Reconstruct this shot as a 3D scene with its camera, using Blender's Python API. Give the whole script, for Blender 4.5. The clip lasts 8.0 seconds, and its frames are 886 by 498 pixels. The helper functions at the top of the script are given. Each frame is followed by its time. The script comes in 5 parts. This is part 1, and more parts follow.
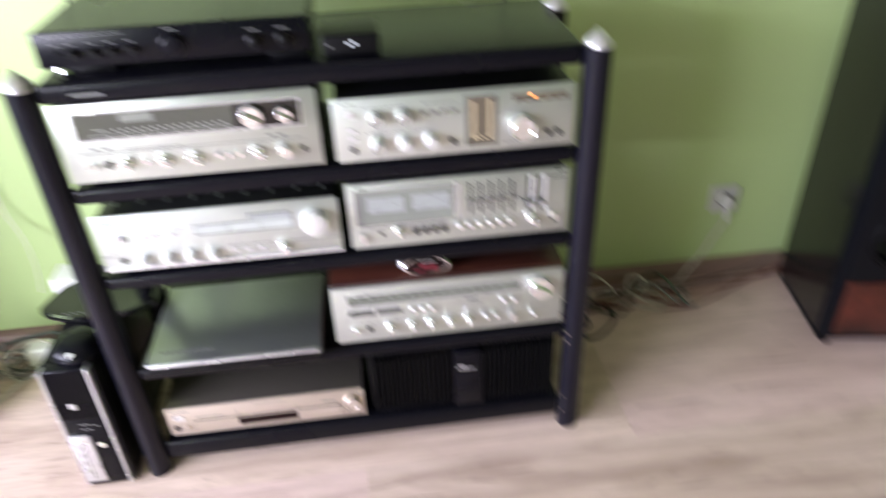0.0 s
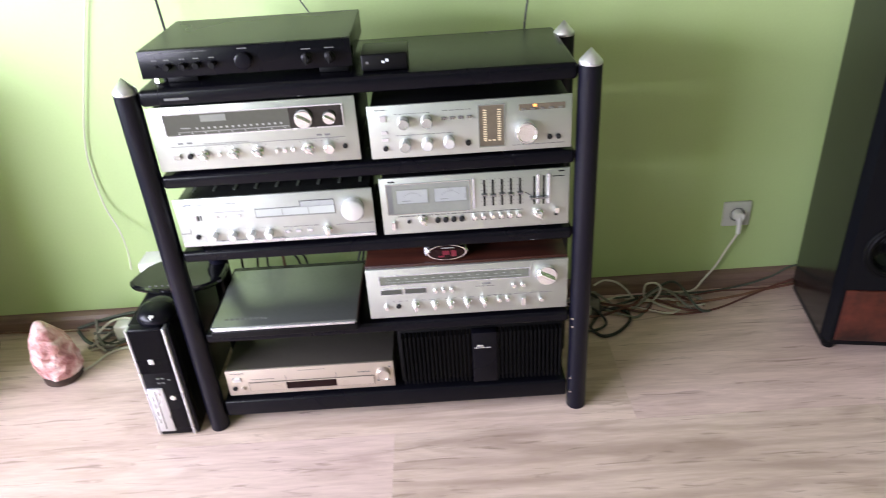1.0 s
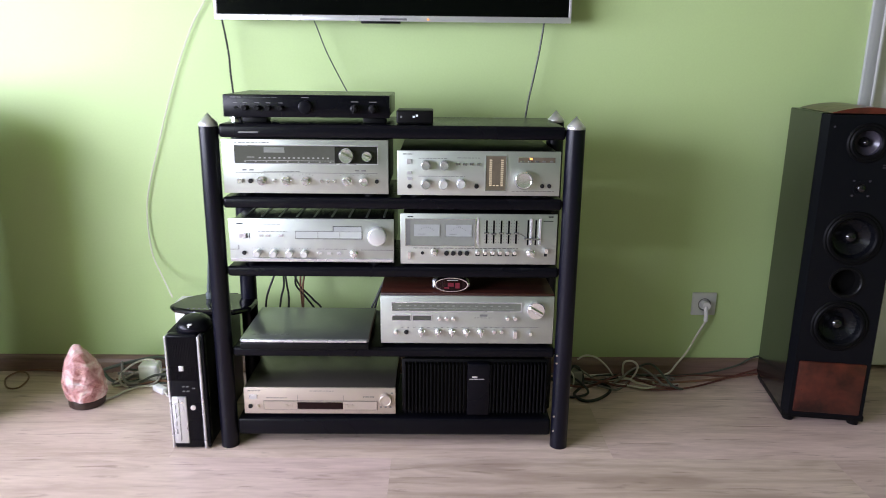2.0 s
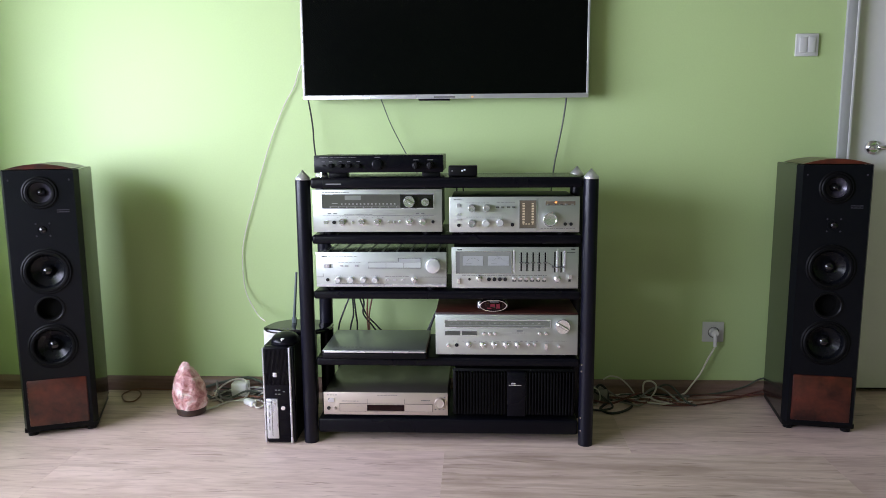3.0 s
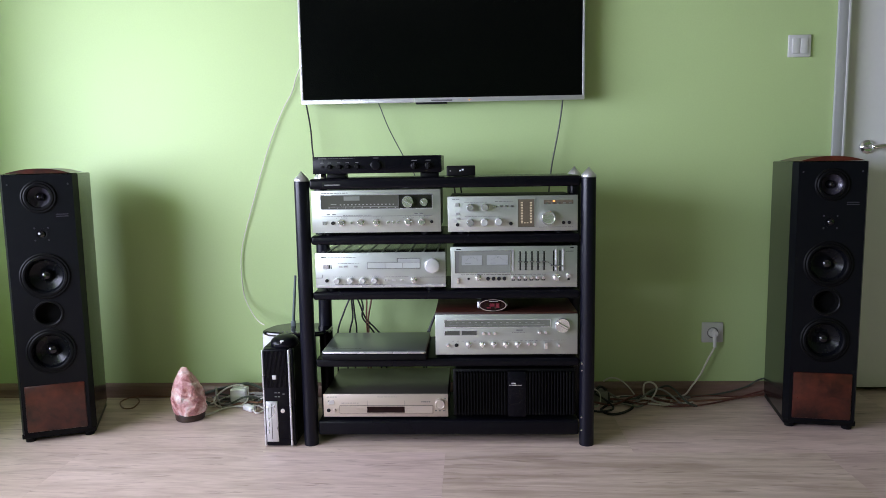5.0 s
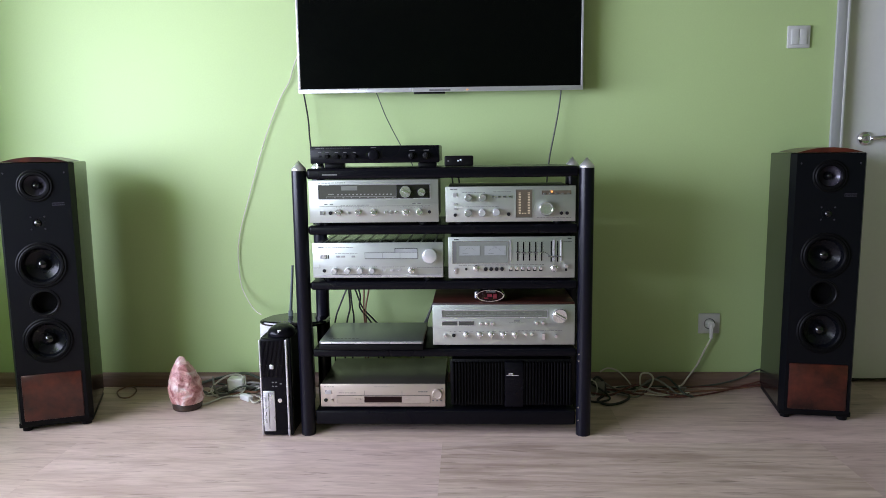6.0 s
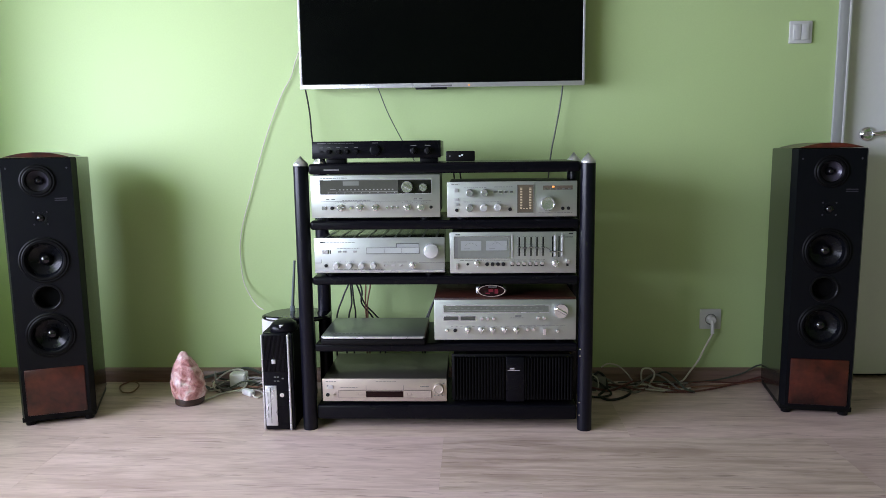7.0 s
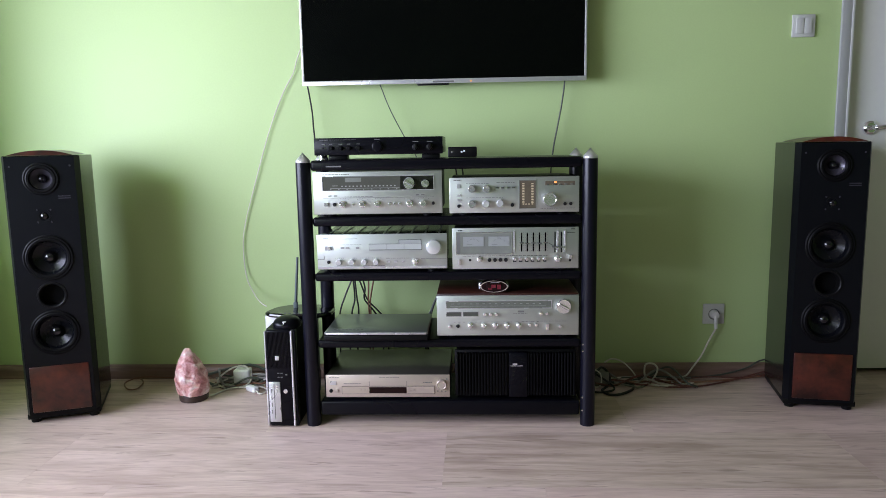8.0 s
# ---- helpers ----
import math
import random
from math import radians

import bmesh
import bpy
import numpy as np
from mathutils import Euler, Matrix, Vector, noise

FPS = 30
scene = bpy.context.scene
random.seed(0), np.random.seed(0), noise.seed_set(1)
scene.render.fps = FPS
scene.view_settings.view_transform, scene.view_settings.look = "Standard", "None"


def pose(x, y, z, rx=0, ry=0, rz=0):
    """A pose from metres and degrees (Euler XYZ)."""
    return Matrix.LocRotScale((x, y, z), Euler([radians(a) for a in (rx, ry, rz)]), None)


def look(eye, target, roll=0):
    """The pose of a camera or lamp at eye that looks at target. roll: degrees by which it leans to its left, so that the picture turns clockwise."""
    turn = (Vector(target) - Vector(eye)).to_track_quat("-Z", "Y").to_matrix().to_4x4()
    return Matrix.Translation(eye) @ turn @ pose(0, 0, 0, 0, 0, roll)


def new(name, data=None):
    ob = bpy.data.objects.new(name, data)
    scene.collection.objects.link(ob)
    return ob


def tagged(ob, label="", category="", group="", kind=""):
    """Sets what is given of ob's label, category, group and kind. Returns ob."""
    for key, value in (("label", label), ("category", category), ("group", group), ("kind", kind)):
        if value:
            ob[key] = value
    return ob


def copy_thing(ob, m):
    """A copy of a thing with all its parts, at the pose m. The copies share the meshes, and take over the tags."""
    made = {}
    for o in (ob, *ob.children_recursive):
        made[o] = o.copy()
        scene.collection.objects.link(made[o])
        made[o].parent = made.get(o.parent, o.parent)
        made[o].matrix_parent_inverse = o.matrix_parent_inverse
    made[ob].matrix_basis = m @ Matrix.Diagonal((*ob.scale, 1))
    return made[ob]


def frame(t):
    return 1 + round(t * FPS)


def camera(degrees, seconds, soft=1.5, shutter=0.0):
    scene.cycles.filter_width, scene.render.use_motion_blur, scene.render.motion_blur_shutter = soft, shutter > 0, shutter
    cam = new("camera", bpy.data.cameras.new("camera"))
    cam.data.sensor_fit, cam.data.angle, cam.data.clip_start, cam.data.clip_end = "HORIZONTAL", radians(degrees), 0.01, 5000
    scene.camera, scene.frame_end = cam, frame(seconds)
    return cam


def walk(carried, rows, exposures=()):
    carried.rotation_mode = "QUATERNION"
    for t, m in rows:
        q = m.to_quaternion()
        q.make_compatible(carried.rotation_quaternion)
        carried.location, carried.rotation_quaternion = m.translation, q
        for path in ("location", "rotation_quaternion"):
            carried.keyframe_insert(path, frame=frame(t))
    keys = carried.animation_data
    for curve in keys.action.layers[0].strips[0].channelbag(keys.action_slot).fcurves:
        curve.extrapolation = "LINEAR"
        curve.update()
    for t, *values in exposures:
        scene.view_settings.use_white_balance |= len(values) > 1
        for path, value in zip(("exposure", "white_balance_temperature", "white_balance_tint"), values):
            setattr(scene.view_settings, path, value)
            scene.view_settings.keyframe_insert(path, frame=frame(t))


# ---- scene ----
cam = camera(63.6, 8.0, soft=0.4, shutter=0.5)
PATH = [
    (0, (0.08, -1.666, 1.294), (0.25, -0.01, 0.186), -2.4),
    (0.1, (0.093, -1.668, 1.291), (0.362, -0.069, 0.12), -2.2),
    (0.2, (0.118, -1.69, 1.283), (0.425, -0.101, 0.108), -1.2),
    (0.3, (0.142, -1.735, 1.284), (0.450, -0.110, 0.159), -1.1),
    (0.4, (0.151, -1.733, 1.292), (0.435, -0.095, 0.18), -1.8),
    (0.5, (0.156, -1.754, 1.293), (0.399, -0.089, 0.214), -2.1),
    (0.6, (0.16, -1.779, 1.303), (0.309, -0.085, 0.251), -2.8),
    (0.8, (0.17, -1.867, 1.323), (0.143, -0.135, 0.324), -3.1),
    (0.9, (0.164, -1.912, 1.333), (0.115, -0.185, 0.325), -4.3),
    (1, (0.165, -1.935, 1.318), (0.153, -0.204, 0.316), -3.9),
    (1.2, (0.166, -2.009, 1.293), (0.167, -0.231, 0.378), -2.0),
    (2.3, (0.099, -2.529, 1.02), (0.119, -0.581, 0.567), 1.1),
    (2.5, (0.095, -2.651, 1.019), (0.073, -0.706, 0.556), 0.7),
    (2.7, (0.081, -2.746, 1.011), (0.012, -0.78, 0.648), -0.2),
    (3, (0.104, -2.845, 1.024), (0.013, -0.87, 0.727), -0.4),
    (3.5, (0.091, -2.881, 0.985), (-0.001, -0.902, 0.711), 0.6),
    (4, (0.092, -2.849, 0.969), (0.052, -0.865, 0.722), -0.1),
    (4.5, (0.098, -2.859, 0.964), (0.013, -0.875, 0.725), -1.0),
    (6, (0.095, -2.856, 0.962), (0.021, -0.876, 0.69), -0.7),
    (6.5, (0.095, -2.859, 0.957), (0.016, -0.88, 0.68), -0.9),
    (7, (0.096, -2.861, 0.956), (0.017, -0.882, 0.676), -0.7),
    (7.5, (0.095, -2.86, 0.958), (0.011, -0.883, 0.671), -0.9),
    (8, (0.101, -2.863, 0.955), (0.011, -0.886, 0.665), -1.0),
]
walk(cam, [(t, look(eye, target, roll)) for t, eye, target, roll in PATH], ((0.0, 0.72, 6750, 18), (0.5, 1.0, 6750, 18), (1.2, 0.52, 6700, 18), (2.3, 0.14, 6500, 16.5), (3.2, -0.11, 6400, 16), (8.0, -0.21, 6300, 15)))

# ---- world and light ----
world = bpy.data.worlds.new("sky")
scene.world = world
world.use_nodes = True
_wn = world.node_tree.nodes
_sky = _wn.new("ShaderNodeTexSky")
_sky.sky_type, _sky.sun_disc = "NISHITA", False
_sky.sun_elevation, _sky.sun_rotation = radians(38), radians(200)
world.node_tree.links.new(_sky.outputs[0], _wn["Background"].inputs[0])
_wn["Background"].inputs[1].default_value = 0.12

# the room: wall with the television at y = 0, window in the wall at X_LEFT
X_LEFT, X_RIGHT, Y_REAR, CEIL = -1.98, 3.0, -5.6, 2.6
WIN_Y0, WIN_Y1, WIN_Z0, WIN_Z1 = -4.05, -0.565, 0.60, 1.80
TW = 0.64

sky_light = bpy.data.lights.new("window_daylight", "AREA")
sky_light.shape, sky_light.size, sky_light.size_y = "RECTANGLE", WIN_Y1 - WIN_Y0 - 0.06, WIN_Z1 - WIN_Z0 - 0.06
sky_light.energy, sky_light.color = 320, (0.735, 0.785, 1.0)
_so = new("window_daylight", sky_light)
_so.matrix_world = look((X_LEFT - TW + 0.03, (WIN_Y0 + WIN_Y1) / 2, (WIN_Z0 + WIN_Z1) / 2), (0.0, (WIN_Y0 + WIN_Y1) / 2, (WIN_Z0 + WIN_Z1) / 2))


# ---- mesh helpers ----
def box(bm, x0, x1, y0, y1, z0, z1, bevel=0.0, segs=2):
    m = Matrix.LocRotScale(((x0 + x1) / 2, (y0 + y1) / 2, (z0 + z1) / 2), None, (x1 - x0, y1 - y0, z1 - z0))
    vs = bmesh.ops.create_cube(bm, size=1.0, matrix=m)["verts"]
    if bevel:
        es = {e for v in vs for e in v.link_edges}
        bmesh.ops.bevel(bm, geom=list(es), offset=bevel, segments=segs, profile=0.5, affect="EDGES", clamp_overlap=True)
    return bm


def rod(bm, a, b, r0, r1=None, segs=24):
    a, b = Vector(a), Vector(b)
    q = (b - a).to_track_quat("Z", "Y")
    bmesh.ops.create_cone(bm, cap_ends=True, segments=segs, radius1=r0, radius2=r0 if r1 is None else r1,
                          depth=(b - a).length, matrix=Matrix.LocRotScale((a + b) / 2, q, None))
    return bm


def lathe(bm, profile, segs=40, centre=(0, 0, 0), axis="Y"):
    """Turns a profile of (radius, height) round an axis; Y runs out of the front towards -y."""
    cx, cy, cz = centre
    rings = []
    for r, h in profile:
        ring = []
        for i in range(1 if r < 1e-6 else segs):
            a = 2 * math.pi * i / segs
            u, v = r * math.cos(a), r * math.sin(a)
            ring.append(bm.verts.new((cx + u, cy - h, cz + v) if axis == "Y" else (cx + u, cy + v, cz + h)))
        rings.append(ring)
    for p, q in zip(rings, rings[1:]):
        for i in range(segs):
            j = (i + 1) % segs
            ids = [p[i % len(p)], p[j % len(p)], q[j % len(q)], q[i % len(q)]]
            ids = list(dict.fromkeys(ids))
            if len(ids) > 2:
                bm.faces.new(ids if axis != "Y" else ids[::-1])
    return bm


def finish(bm, name, material, smooth=True):
    bmesh.ops.recalc_face_normals(bm, faces=bm.faces)
    me = bpy.data.meshes.new(name)
    bm.to_mesh(me)
    bm.free()
    me.materials.append(material)
    if smooth:
        me.shade_smooth()
        me.set_sharp_from_angle(angle=radians(32))
    return me


def part(name, bm, material, parent, label="", at=(0, 0, 0), smooth=True):
    me = finish(bm, name, material, smooth) if isinstance(bm, bmesh.types.BMesh) else bm
    ob = new(name, me)
    ob.parent = parent
    ob.location = at
    if label:
        tagged(ob, label)
    return ob


def thing(name, at, label, category, group="", rz=0.0):
    e = new(name)
    e.empty_display_size = 0.05
    e.location, e.rotation_euler = at, (0, 0, radians(rz))
    return tagged(e, label, category, group)


def solid(name, bm, material, label, category="", kind="", at=(0, 0, 0), smooth=True, group=""):
    ob = new(name, finish(bm, name, material, smooth))
    ob.location = at
    return tagged(ob, label, category, group, kind)


def tube(bm, pts, r, segs=8, steps=8):
    """A round cord along a smooth curve through pts."""
    P = [Vector(p) for p in pts]
    line = []
    for i in range(len(P) - 1):
        p0, p1, p2, p3 = P[max(i - 1, 0)], P[i], P[i + 1], P[min(i + 2, len(P) - 1)]
        for k in range(steps):
            t = k / steps
            line.append(0.5 * ((2 * p1) + (p2 - p0) * t + (2 * p0 - 5 * p1 + 4 * p2 - p3) * t * t + (3 * p1 - p0 - 3 * p2 + p3) * t ** 3))
    line.append(P[-1])
    rings, up = [], Vector((0.13, 0.29, 0.95)).normalized()
    for i, c in enumerate(line):
        d = (line[min(i + 1, len(line) - 1)] - line[max(i - 1, 0)]).normalized()
        n = up - d * up.dot(d)
        n = n.normalized() if n.length > 1e-4 else d.orthogonal().normalized()
        up, s = n, d.cross(n)
        rings.append([bm.verts.new(c + r * (math.cos(2 * math.pi * k / segs) * n + math.sin(2 * math.pi * k / segs) * s)) for k in range(segs)])
    for p, q in zip(rings, rings[1:]):
        for k in range(segs):
            bm.faces.new((p[k], p[(k + 1) % segs], q[(k + 1) % segs], q[k]))
    bm.faces.new(rings[0][::-1])
    bm.faces.new(rings[-1])
    return bm


B = bmesh.new


# ---- materials ----
def mat(name, base, rough=0.5, metal=0.0, vary=0.06, big=1.5, fine=90.0, bump=0.05, rough_vary=0.08, stretch=(1, 1, 1), spec=0.5, dist=0.001):
    m = bpy.data.materials.new(name)
    m.use_nodes = True
    nt = m.node_tree
    N, L = nt.nodes, nt.links
    b = N["Principled BSDF"]
    b.inputs["Metallic"].default_value = metal
    b.inputs["Specular IOR Level"].default_value = spec
    tc, mp = N.new("ShaderNodeTexCoord"), N.new("ShaderNodeMapping")
    mp.inputs["Scale"].default_value = stretch
    L.new(tc.outputs["Object"], mp.inputs[0])
    n1, n2 = N.new("ShaderNodeTexNoise"), N.new("ShaderNodeTexNoise")
    n1.inputs["Scale"].default_value, n2.inputs["Scale"].default_value = big, fine
    n1.inputs["Detail"].default_value, n2.inputs["Detail"].default_value = 4, 3
    for n in (n1, n2):
        L.new(mp.outputs[0], n.inputs["Vector"])
    mix = N.new("ShaderNodeMath")
    mix.operation = "ADD"
    L.new(n1.outputs["Fac"], mix.inputs[0])
    L.new(n2.outputs["Fac"], mix.inputs[1])
    mr = N.new("ShaderNodeMapRange")
    mr.inputs["From Min"].default_value, mr.inputs["From Max"].default_value = 0.6, 1.4
    mr.inputs["To Min"].default_value, mr.inputs["To Max"].default_value = 1 - vary, 1 + vary
    L.new(mix.outputs[0], mr.inputs["Value"])
    mul = N.new("ShaderNodeMix")
    mul.data_type, mul.blend_type = "RGBA", "MULTIPLY"
    mul.inputs["Factor"].default_value = 1.0
    mul.inputs["A"].default_value = (*base, 1)
    L.new(mr.outputs[0], mul.inputs["B"])
    L.new(mul.outputs["Result"], b.inputs["Base Color"])
    rr = N.new("ShaderNodeMapRange")
    rr.inputs["To Min"].default_value, rr.inputs["To Max"].default_value = max(0.02, rough - rough_vary), min(1, rough + rough_vary)
    L.new(n1.outputs["Fac"], rr.inputs["Value"])
    L.new(rr.outputs[0], b.inputs["Roughness"])
    if bump:
        bp = N.new("ShaderNodeBump")
        bp.inputs["Strength"].default_value, bp.inputs["Distance"].default_value = bump, dist
        L.new(n2.outputs["Fac"], bp.inputs["Height"])
        L.new(bp.outputs[0], b.inputs["Normal"])
    return m


def glow(name, colour, strength, base=(0.02, 0.02, 0.02)):
    m = mat(name, base, 0.4, vary=0.02)
    b = m.node_tree.nodes["Principled BSDF"]
    b.inputs["Emission Color"].default_value, b.inputs["Emission Strength"].default_value = (*colour, 1), strength
    return m


def wood(name, dark, light, grain=(2.2, 38, 38), rough=0.45, offset=True, bump=0.12, coarse=1.0):
    """Wood with grain along the object's x axis: broad figure, streaks and pores."""
    m = bpy.data.materials.new(name)
    m.use_nodes = True
    N, L = m.node_tree.nodes, m.node_tree.links
    b = N["Principled BSDF"]
    tc, mp, oi = N.new("ShaderNodeTexCoord"), N.new("ShaderNodeMapping"), N.new("ShaderNodeObjectInfo")
    add = N.new("ShaderNodeVectorMath")
    add.operation = "MULTIPLY_ADD"
    L.new(oi.outputs["Random"], add.inputs[0])
    add.inputs[1].default_value = (37, 53, 11) if offset else (0, 0, 0)
    L.new(tc.outputs["Object"], add.inputs[2])
    L.new(add.outputs[0], mp.inputs[0])
    mp.inputs["Scale"].default_value = grain
    figure, streak, pore = (N.new("ShaderNodeTexNoise") for _ in range(3))
    for n, s, d, dd in ((figure, 0.28 * coarse, 5, 1.4), (streak, 1.0 * coarse, 6, 0.6), (pore, 4.5 * coarse, 3, 0.2)):
        n.inputs["Scale"].default_value, n.inputs["Detail"].default_value, n.inputs["Distortion"].default_value = s, d, dd
        L.new(mp.outputs[0], n.inputs["Vector"])
    s1, s2, s3 = (N.new("ShaderNodeMath") for _ in range(3))
    for s, k in ((s1, 0.45), (s2, 0.4), (s3, 0.15)):
        s.operation = "MULTIPLY_ADD"
        s.inputs[1].default_value = k
    L.new(figure.outputs["Fac"], s1.inputs[0])
    s1.inputs[2].default_value = 0
    L.new(streak.outputs["Fac"], s2.inputs[0])
    L.new(s1.outputs[0], s2.inputs[2])
    L.new(pore.outputs["Fac"], s3.inputs[0])
    L.new(s2.outputs[0], s3.inputs[2])
    cr = N.new("ShaderNodeValToRGB")
    cr.color_ramp.elements[0].position, cr.color_ramp.elements[1].position = 0.37, 0.60
    cr.color_ramp.elements[0].color, cr.color_ramp.elements[1].color = (*dark, 1), (*light, 1)
    L.new(s3.outputs[0], cr.inputs[0])
    tone = N.new("ShaderNodeMapRange")
    tone.inputs["To Min"].default_value, tone.inputs["To Max"].default_value = 0.92, 1.06
    L.new(oi.outputs["Random"], tone.inputs["Value"])
    mul = N.new("ShaderNodeMix")
    mul.data_type, mul.blend_type = "RGBA", "MULTIPLY"
    mul.inputs["Factor"].default_value = 1.0
    L.new(cr.outputs[0], mul.inputs["A"])
    L.new(tone.outputs[0], mul.inputs["B"])
    L.new(mul.outputs["Result"], b.inputs["Base Color"])
    rr = N.new("ShaderNodeMapRange")
    rr.inputs["To Min"].default_value, rr.inputs["To Max"].default_value = rough + 0.1, rough - 0.08
    L.new(streak.outputs["Fac"], rr.inputs["Value"])
    L.new(rr.outputs[0], b.inputs["Roughness"])
    bp = N.new("ShaderNodeBump")
    bp.inputs["Strength"].default_value, bp.inputs["Distance"].default_value = bump, 0.001
    L.new(s3.outputs[0], bp.inputs["Height"])
    L.new(bp.outputs[0], b.inputs["Normal"])
    return m


M_WALL = mat("green_wall_paint", (0.424, 0.552, 0.248), 0.54, vary=0.035, big=0.9, fine=160, bump=0.12, spec=0.52, rough_vary=0.04)
# unseen walls: green kept darker than M_WALL to limit and tint bounced light
M_OTHER = mat("dimmed_green_unseen_wall", (0.126, 0.186, 0.06), 0.8, vary=0.03, big=0.9, fine=160, bump=0.1, spec=0.3)
M_WHITE = mat("white_paint", (0.78, 0.78, 0.76), 0.6, vary=0.02, fine=140, bump=0.06)
# unseen ceiling: dim warm colour that cuts and warms the bounced light
M_CEILING = mat("dim_unseen_ceiling", (0.31, 0.28, 0.22), 0.8, vary=0.02)
M_DOOR = mat("white_door_lacquer", (0.74, 0.74, 0.72), 0.32, vary=0.02, big=1.2, fine=60, bump=0.03)
M_FRAME = mat("grey_white_frame", (0.34, 0.35, 0.335), 0.4, vary=0.02)
def oak_board(name, deep, mean, pale, arch=0.05):
    """Bleached oak decor: fine fibres along x, long dark flecks and arched figure."""
    m = bpy.data.materials.new(name)
    m.use_nodes = True
    N, L = m.node_tree.nodes, m.node_tree.links
    b = N["Principled BSDF"]
    tc, oi, add = N.new("ShaderNodeTexCoord"), N.new("ShaderNodeObjectInfo"), N.new("ShaderNodeVectorMath")
    add.operation = "MULTIPLY_ADD"
    add.inputs[1].default_value = (37, 53, 11)
    L.new(oi.outputs["Random"], add.inputs[0])
    L.new(tc.outputs["Object"], add.inputs[2])

    def grain(scale, detail, distort, lo, hi):
        mp, n, r = N.new("ShaderNodeMapping"), N.new("ShaderNodeTexNoise"), N.new("ShaderNodeMapRange")
        mp.inputs["Scale"].default_value = scale
        L.new(add.outputs[0], mp.inputs[0])
        n.inputs["Scale"].default_value, n.inputs["Detail"].default_value, n.inputs["Distortion"].default_value = 1, detail, distort
        L.new(mp.outputs[0], n.inputs["Vector"])
        r.inputs["From Min"].default_value, r.inputs["From Max"].default_value = lo, hi
        L.new(n.outputs["Fac"], r.inputs["Value"])
        return r.outputs[0]

    def over(a, colour, fac, k):
        x, f = N.new("ShaderNodeMix"), N.new("ShaderNodeMath")
        x.data_type = "RGBA"
        f.operation = "MULTIPLY"
        f.inputs[1].default_value = k
        L.new(fac, f.inputs[0])
        L.new(f.outputs[0], x.inputs["Factor"])
        if isinstance(a, tuple):
            x.inputs["A"].default_value = (*a, 1)
        else:
            L.new(a, x.inputs["A"])
        x.inputs["B"].default_value = (*colour, 1)
        return x.outputs["Result"]

    cloud = grain((0.9, 6, 6), 4, 1.0, 0.33, 0.67)
    fibre = grain((14, 120, 120), 5, 0.4, 0.32, 0.68)
    streak = grain((2.4, 13, 13), 8, 1.1, 0.47, 0.76)
    fleck = grain((7, 62, 62), 4, 0.9, 0.60, 0.72)
    c = over(mean, pale, cloud, 0.75)
    c = over(c, deep, fibre, 0.26)
    c = over(c, deep, streak, 0.62)
    c = over(c, tuple(v * 0.62 for v in deep), fleck, 0.60)
    # arched figure
    mp, w, r = N.new("ShaderNodeMapping"), N.new("ShaderNodeTexWave"), N.new("ShaderNodeMapRange")
    mp.inputs["Scale"].default_value = (1.1, 5.5, 5.5)
    L.new(add.outputs[0], mp.inputs[0])
    L.new(mp.outputs[0], w.inputs["Vector"])
    w.bands_direction = "Y"
    w.inputs["Scale"].default_value, w.inputs["Distortion"].default_value = 0.9, 7.0
    w.inputs["Detail"].default_value, w.inputs["Detail Scale"].default_value = 3.0, 1.1
    r.inputs["From Min"].default_value, r.inputs["From Max"].default_value = 0.62, 1.0
    L.new(w.outputs["Fac"], r.inputs["Value"])
    c = over(c, deep, r.outputs[0], arch)
    tone = N.new("ShaderNodeMapRange")
    tone.inputs["To Min"].default_value, tone.inputs["To Max"].default_value = 0.90, 1.05
    L.new(oi.outputs["Random"], tone.inputs["Value"])
    mul = N.new("ShaderNodeMix")
    mul.data_type, mul.blend_type = "RGBA", "MULTIPLY"
    mul.inputs["Factor"].default_value = 1.0
    L.new(c, mul.inputs["A"])
    L.new(tone.outputs[0], mul.inputs["B"])
    L.new(mul.outputs["Result"], b.inputs["Base Color"])
    rr, bp = N.new("ShaderNodeMapRange"), N.new("ShaderNodeBump")
    rr.inputs["To Min"].default_value, rr.inputs["To Max"].default_value = 0.40, 0.56
    L.new(fibre, rr.inputs["Value"])
    L.new(rr.outputs[0], b.inputs["Roughness"])
    bp.inputs["Strength"].default_value, bp.inputs["Distance"].default_value = 0.10, 0.0006
    bp.invert = True
    L.new(streak, bp.inputs["Height"])
    L.new(bp.outputs[0], b.inputs["Normal"])
    return m


M_FLOOR = oak_board("bleached_oak_laminate", (0.31, 0.208, 0.172), (0.615, 0.457, 0.405), (0.74, 0.572, 0.52))
M_FLOORY = oak_board("straw_oak_laminate", (0.31, 0.213, 0.160), (0.615, 0.47, 0.392), (0.735, 0.585, 0.50), 0.34)
M_FLOORD = oak_board("smoky_oak_laminate", (0.285, 0.192, 0.157), (0.57, 0.422, 0.37), (0.685, 0.523, 0.473))
M_SKIRT = wood("skirting_oak", (0.14, 0.085, 0.062), (0.27, 0.175, 0.135), rough=0.5, offset=False)
M_SUB = mat("subfloor", (0.12, 0.10, 0.09), 0.9)
M_BLACK = mat("black_satin_lacquer", (0.003, 0.003, 0.005), 0.28, vary=0.15, fine=120, bump=0.05, spec=0.15)
M_POST = mat("black_tube_lacquer", (0.0035, 0.0035, 0.008), 0.30, vary=0.12, bump=0.03, spec=0.25)
M_MATT = mat("black_plastic", (0.003, 0.003, 0.0035), 0.42, vary=0.12, fine=220, bump=0.08, spec=0.16)
M_DARK = mat("black_void", (0.002, 0.002, 0.002), 0.8, spec=0.08)
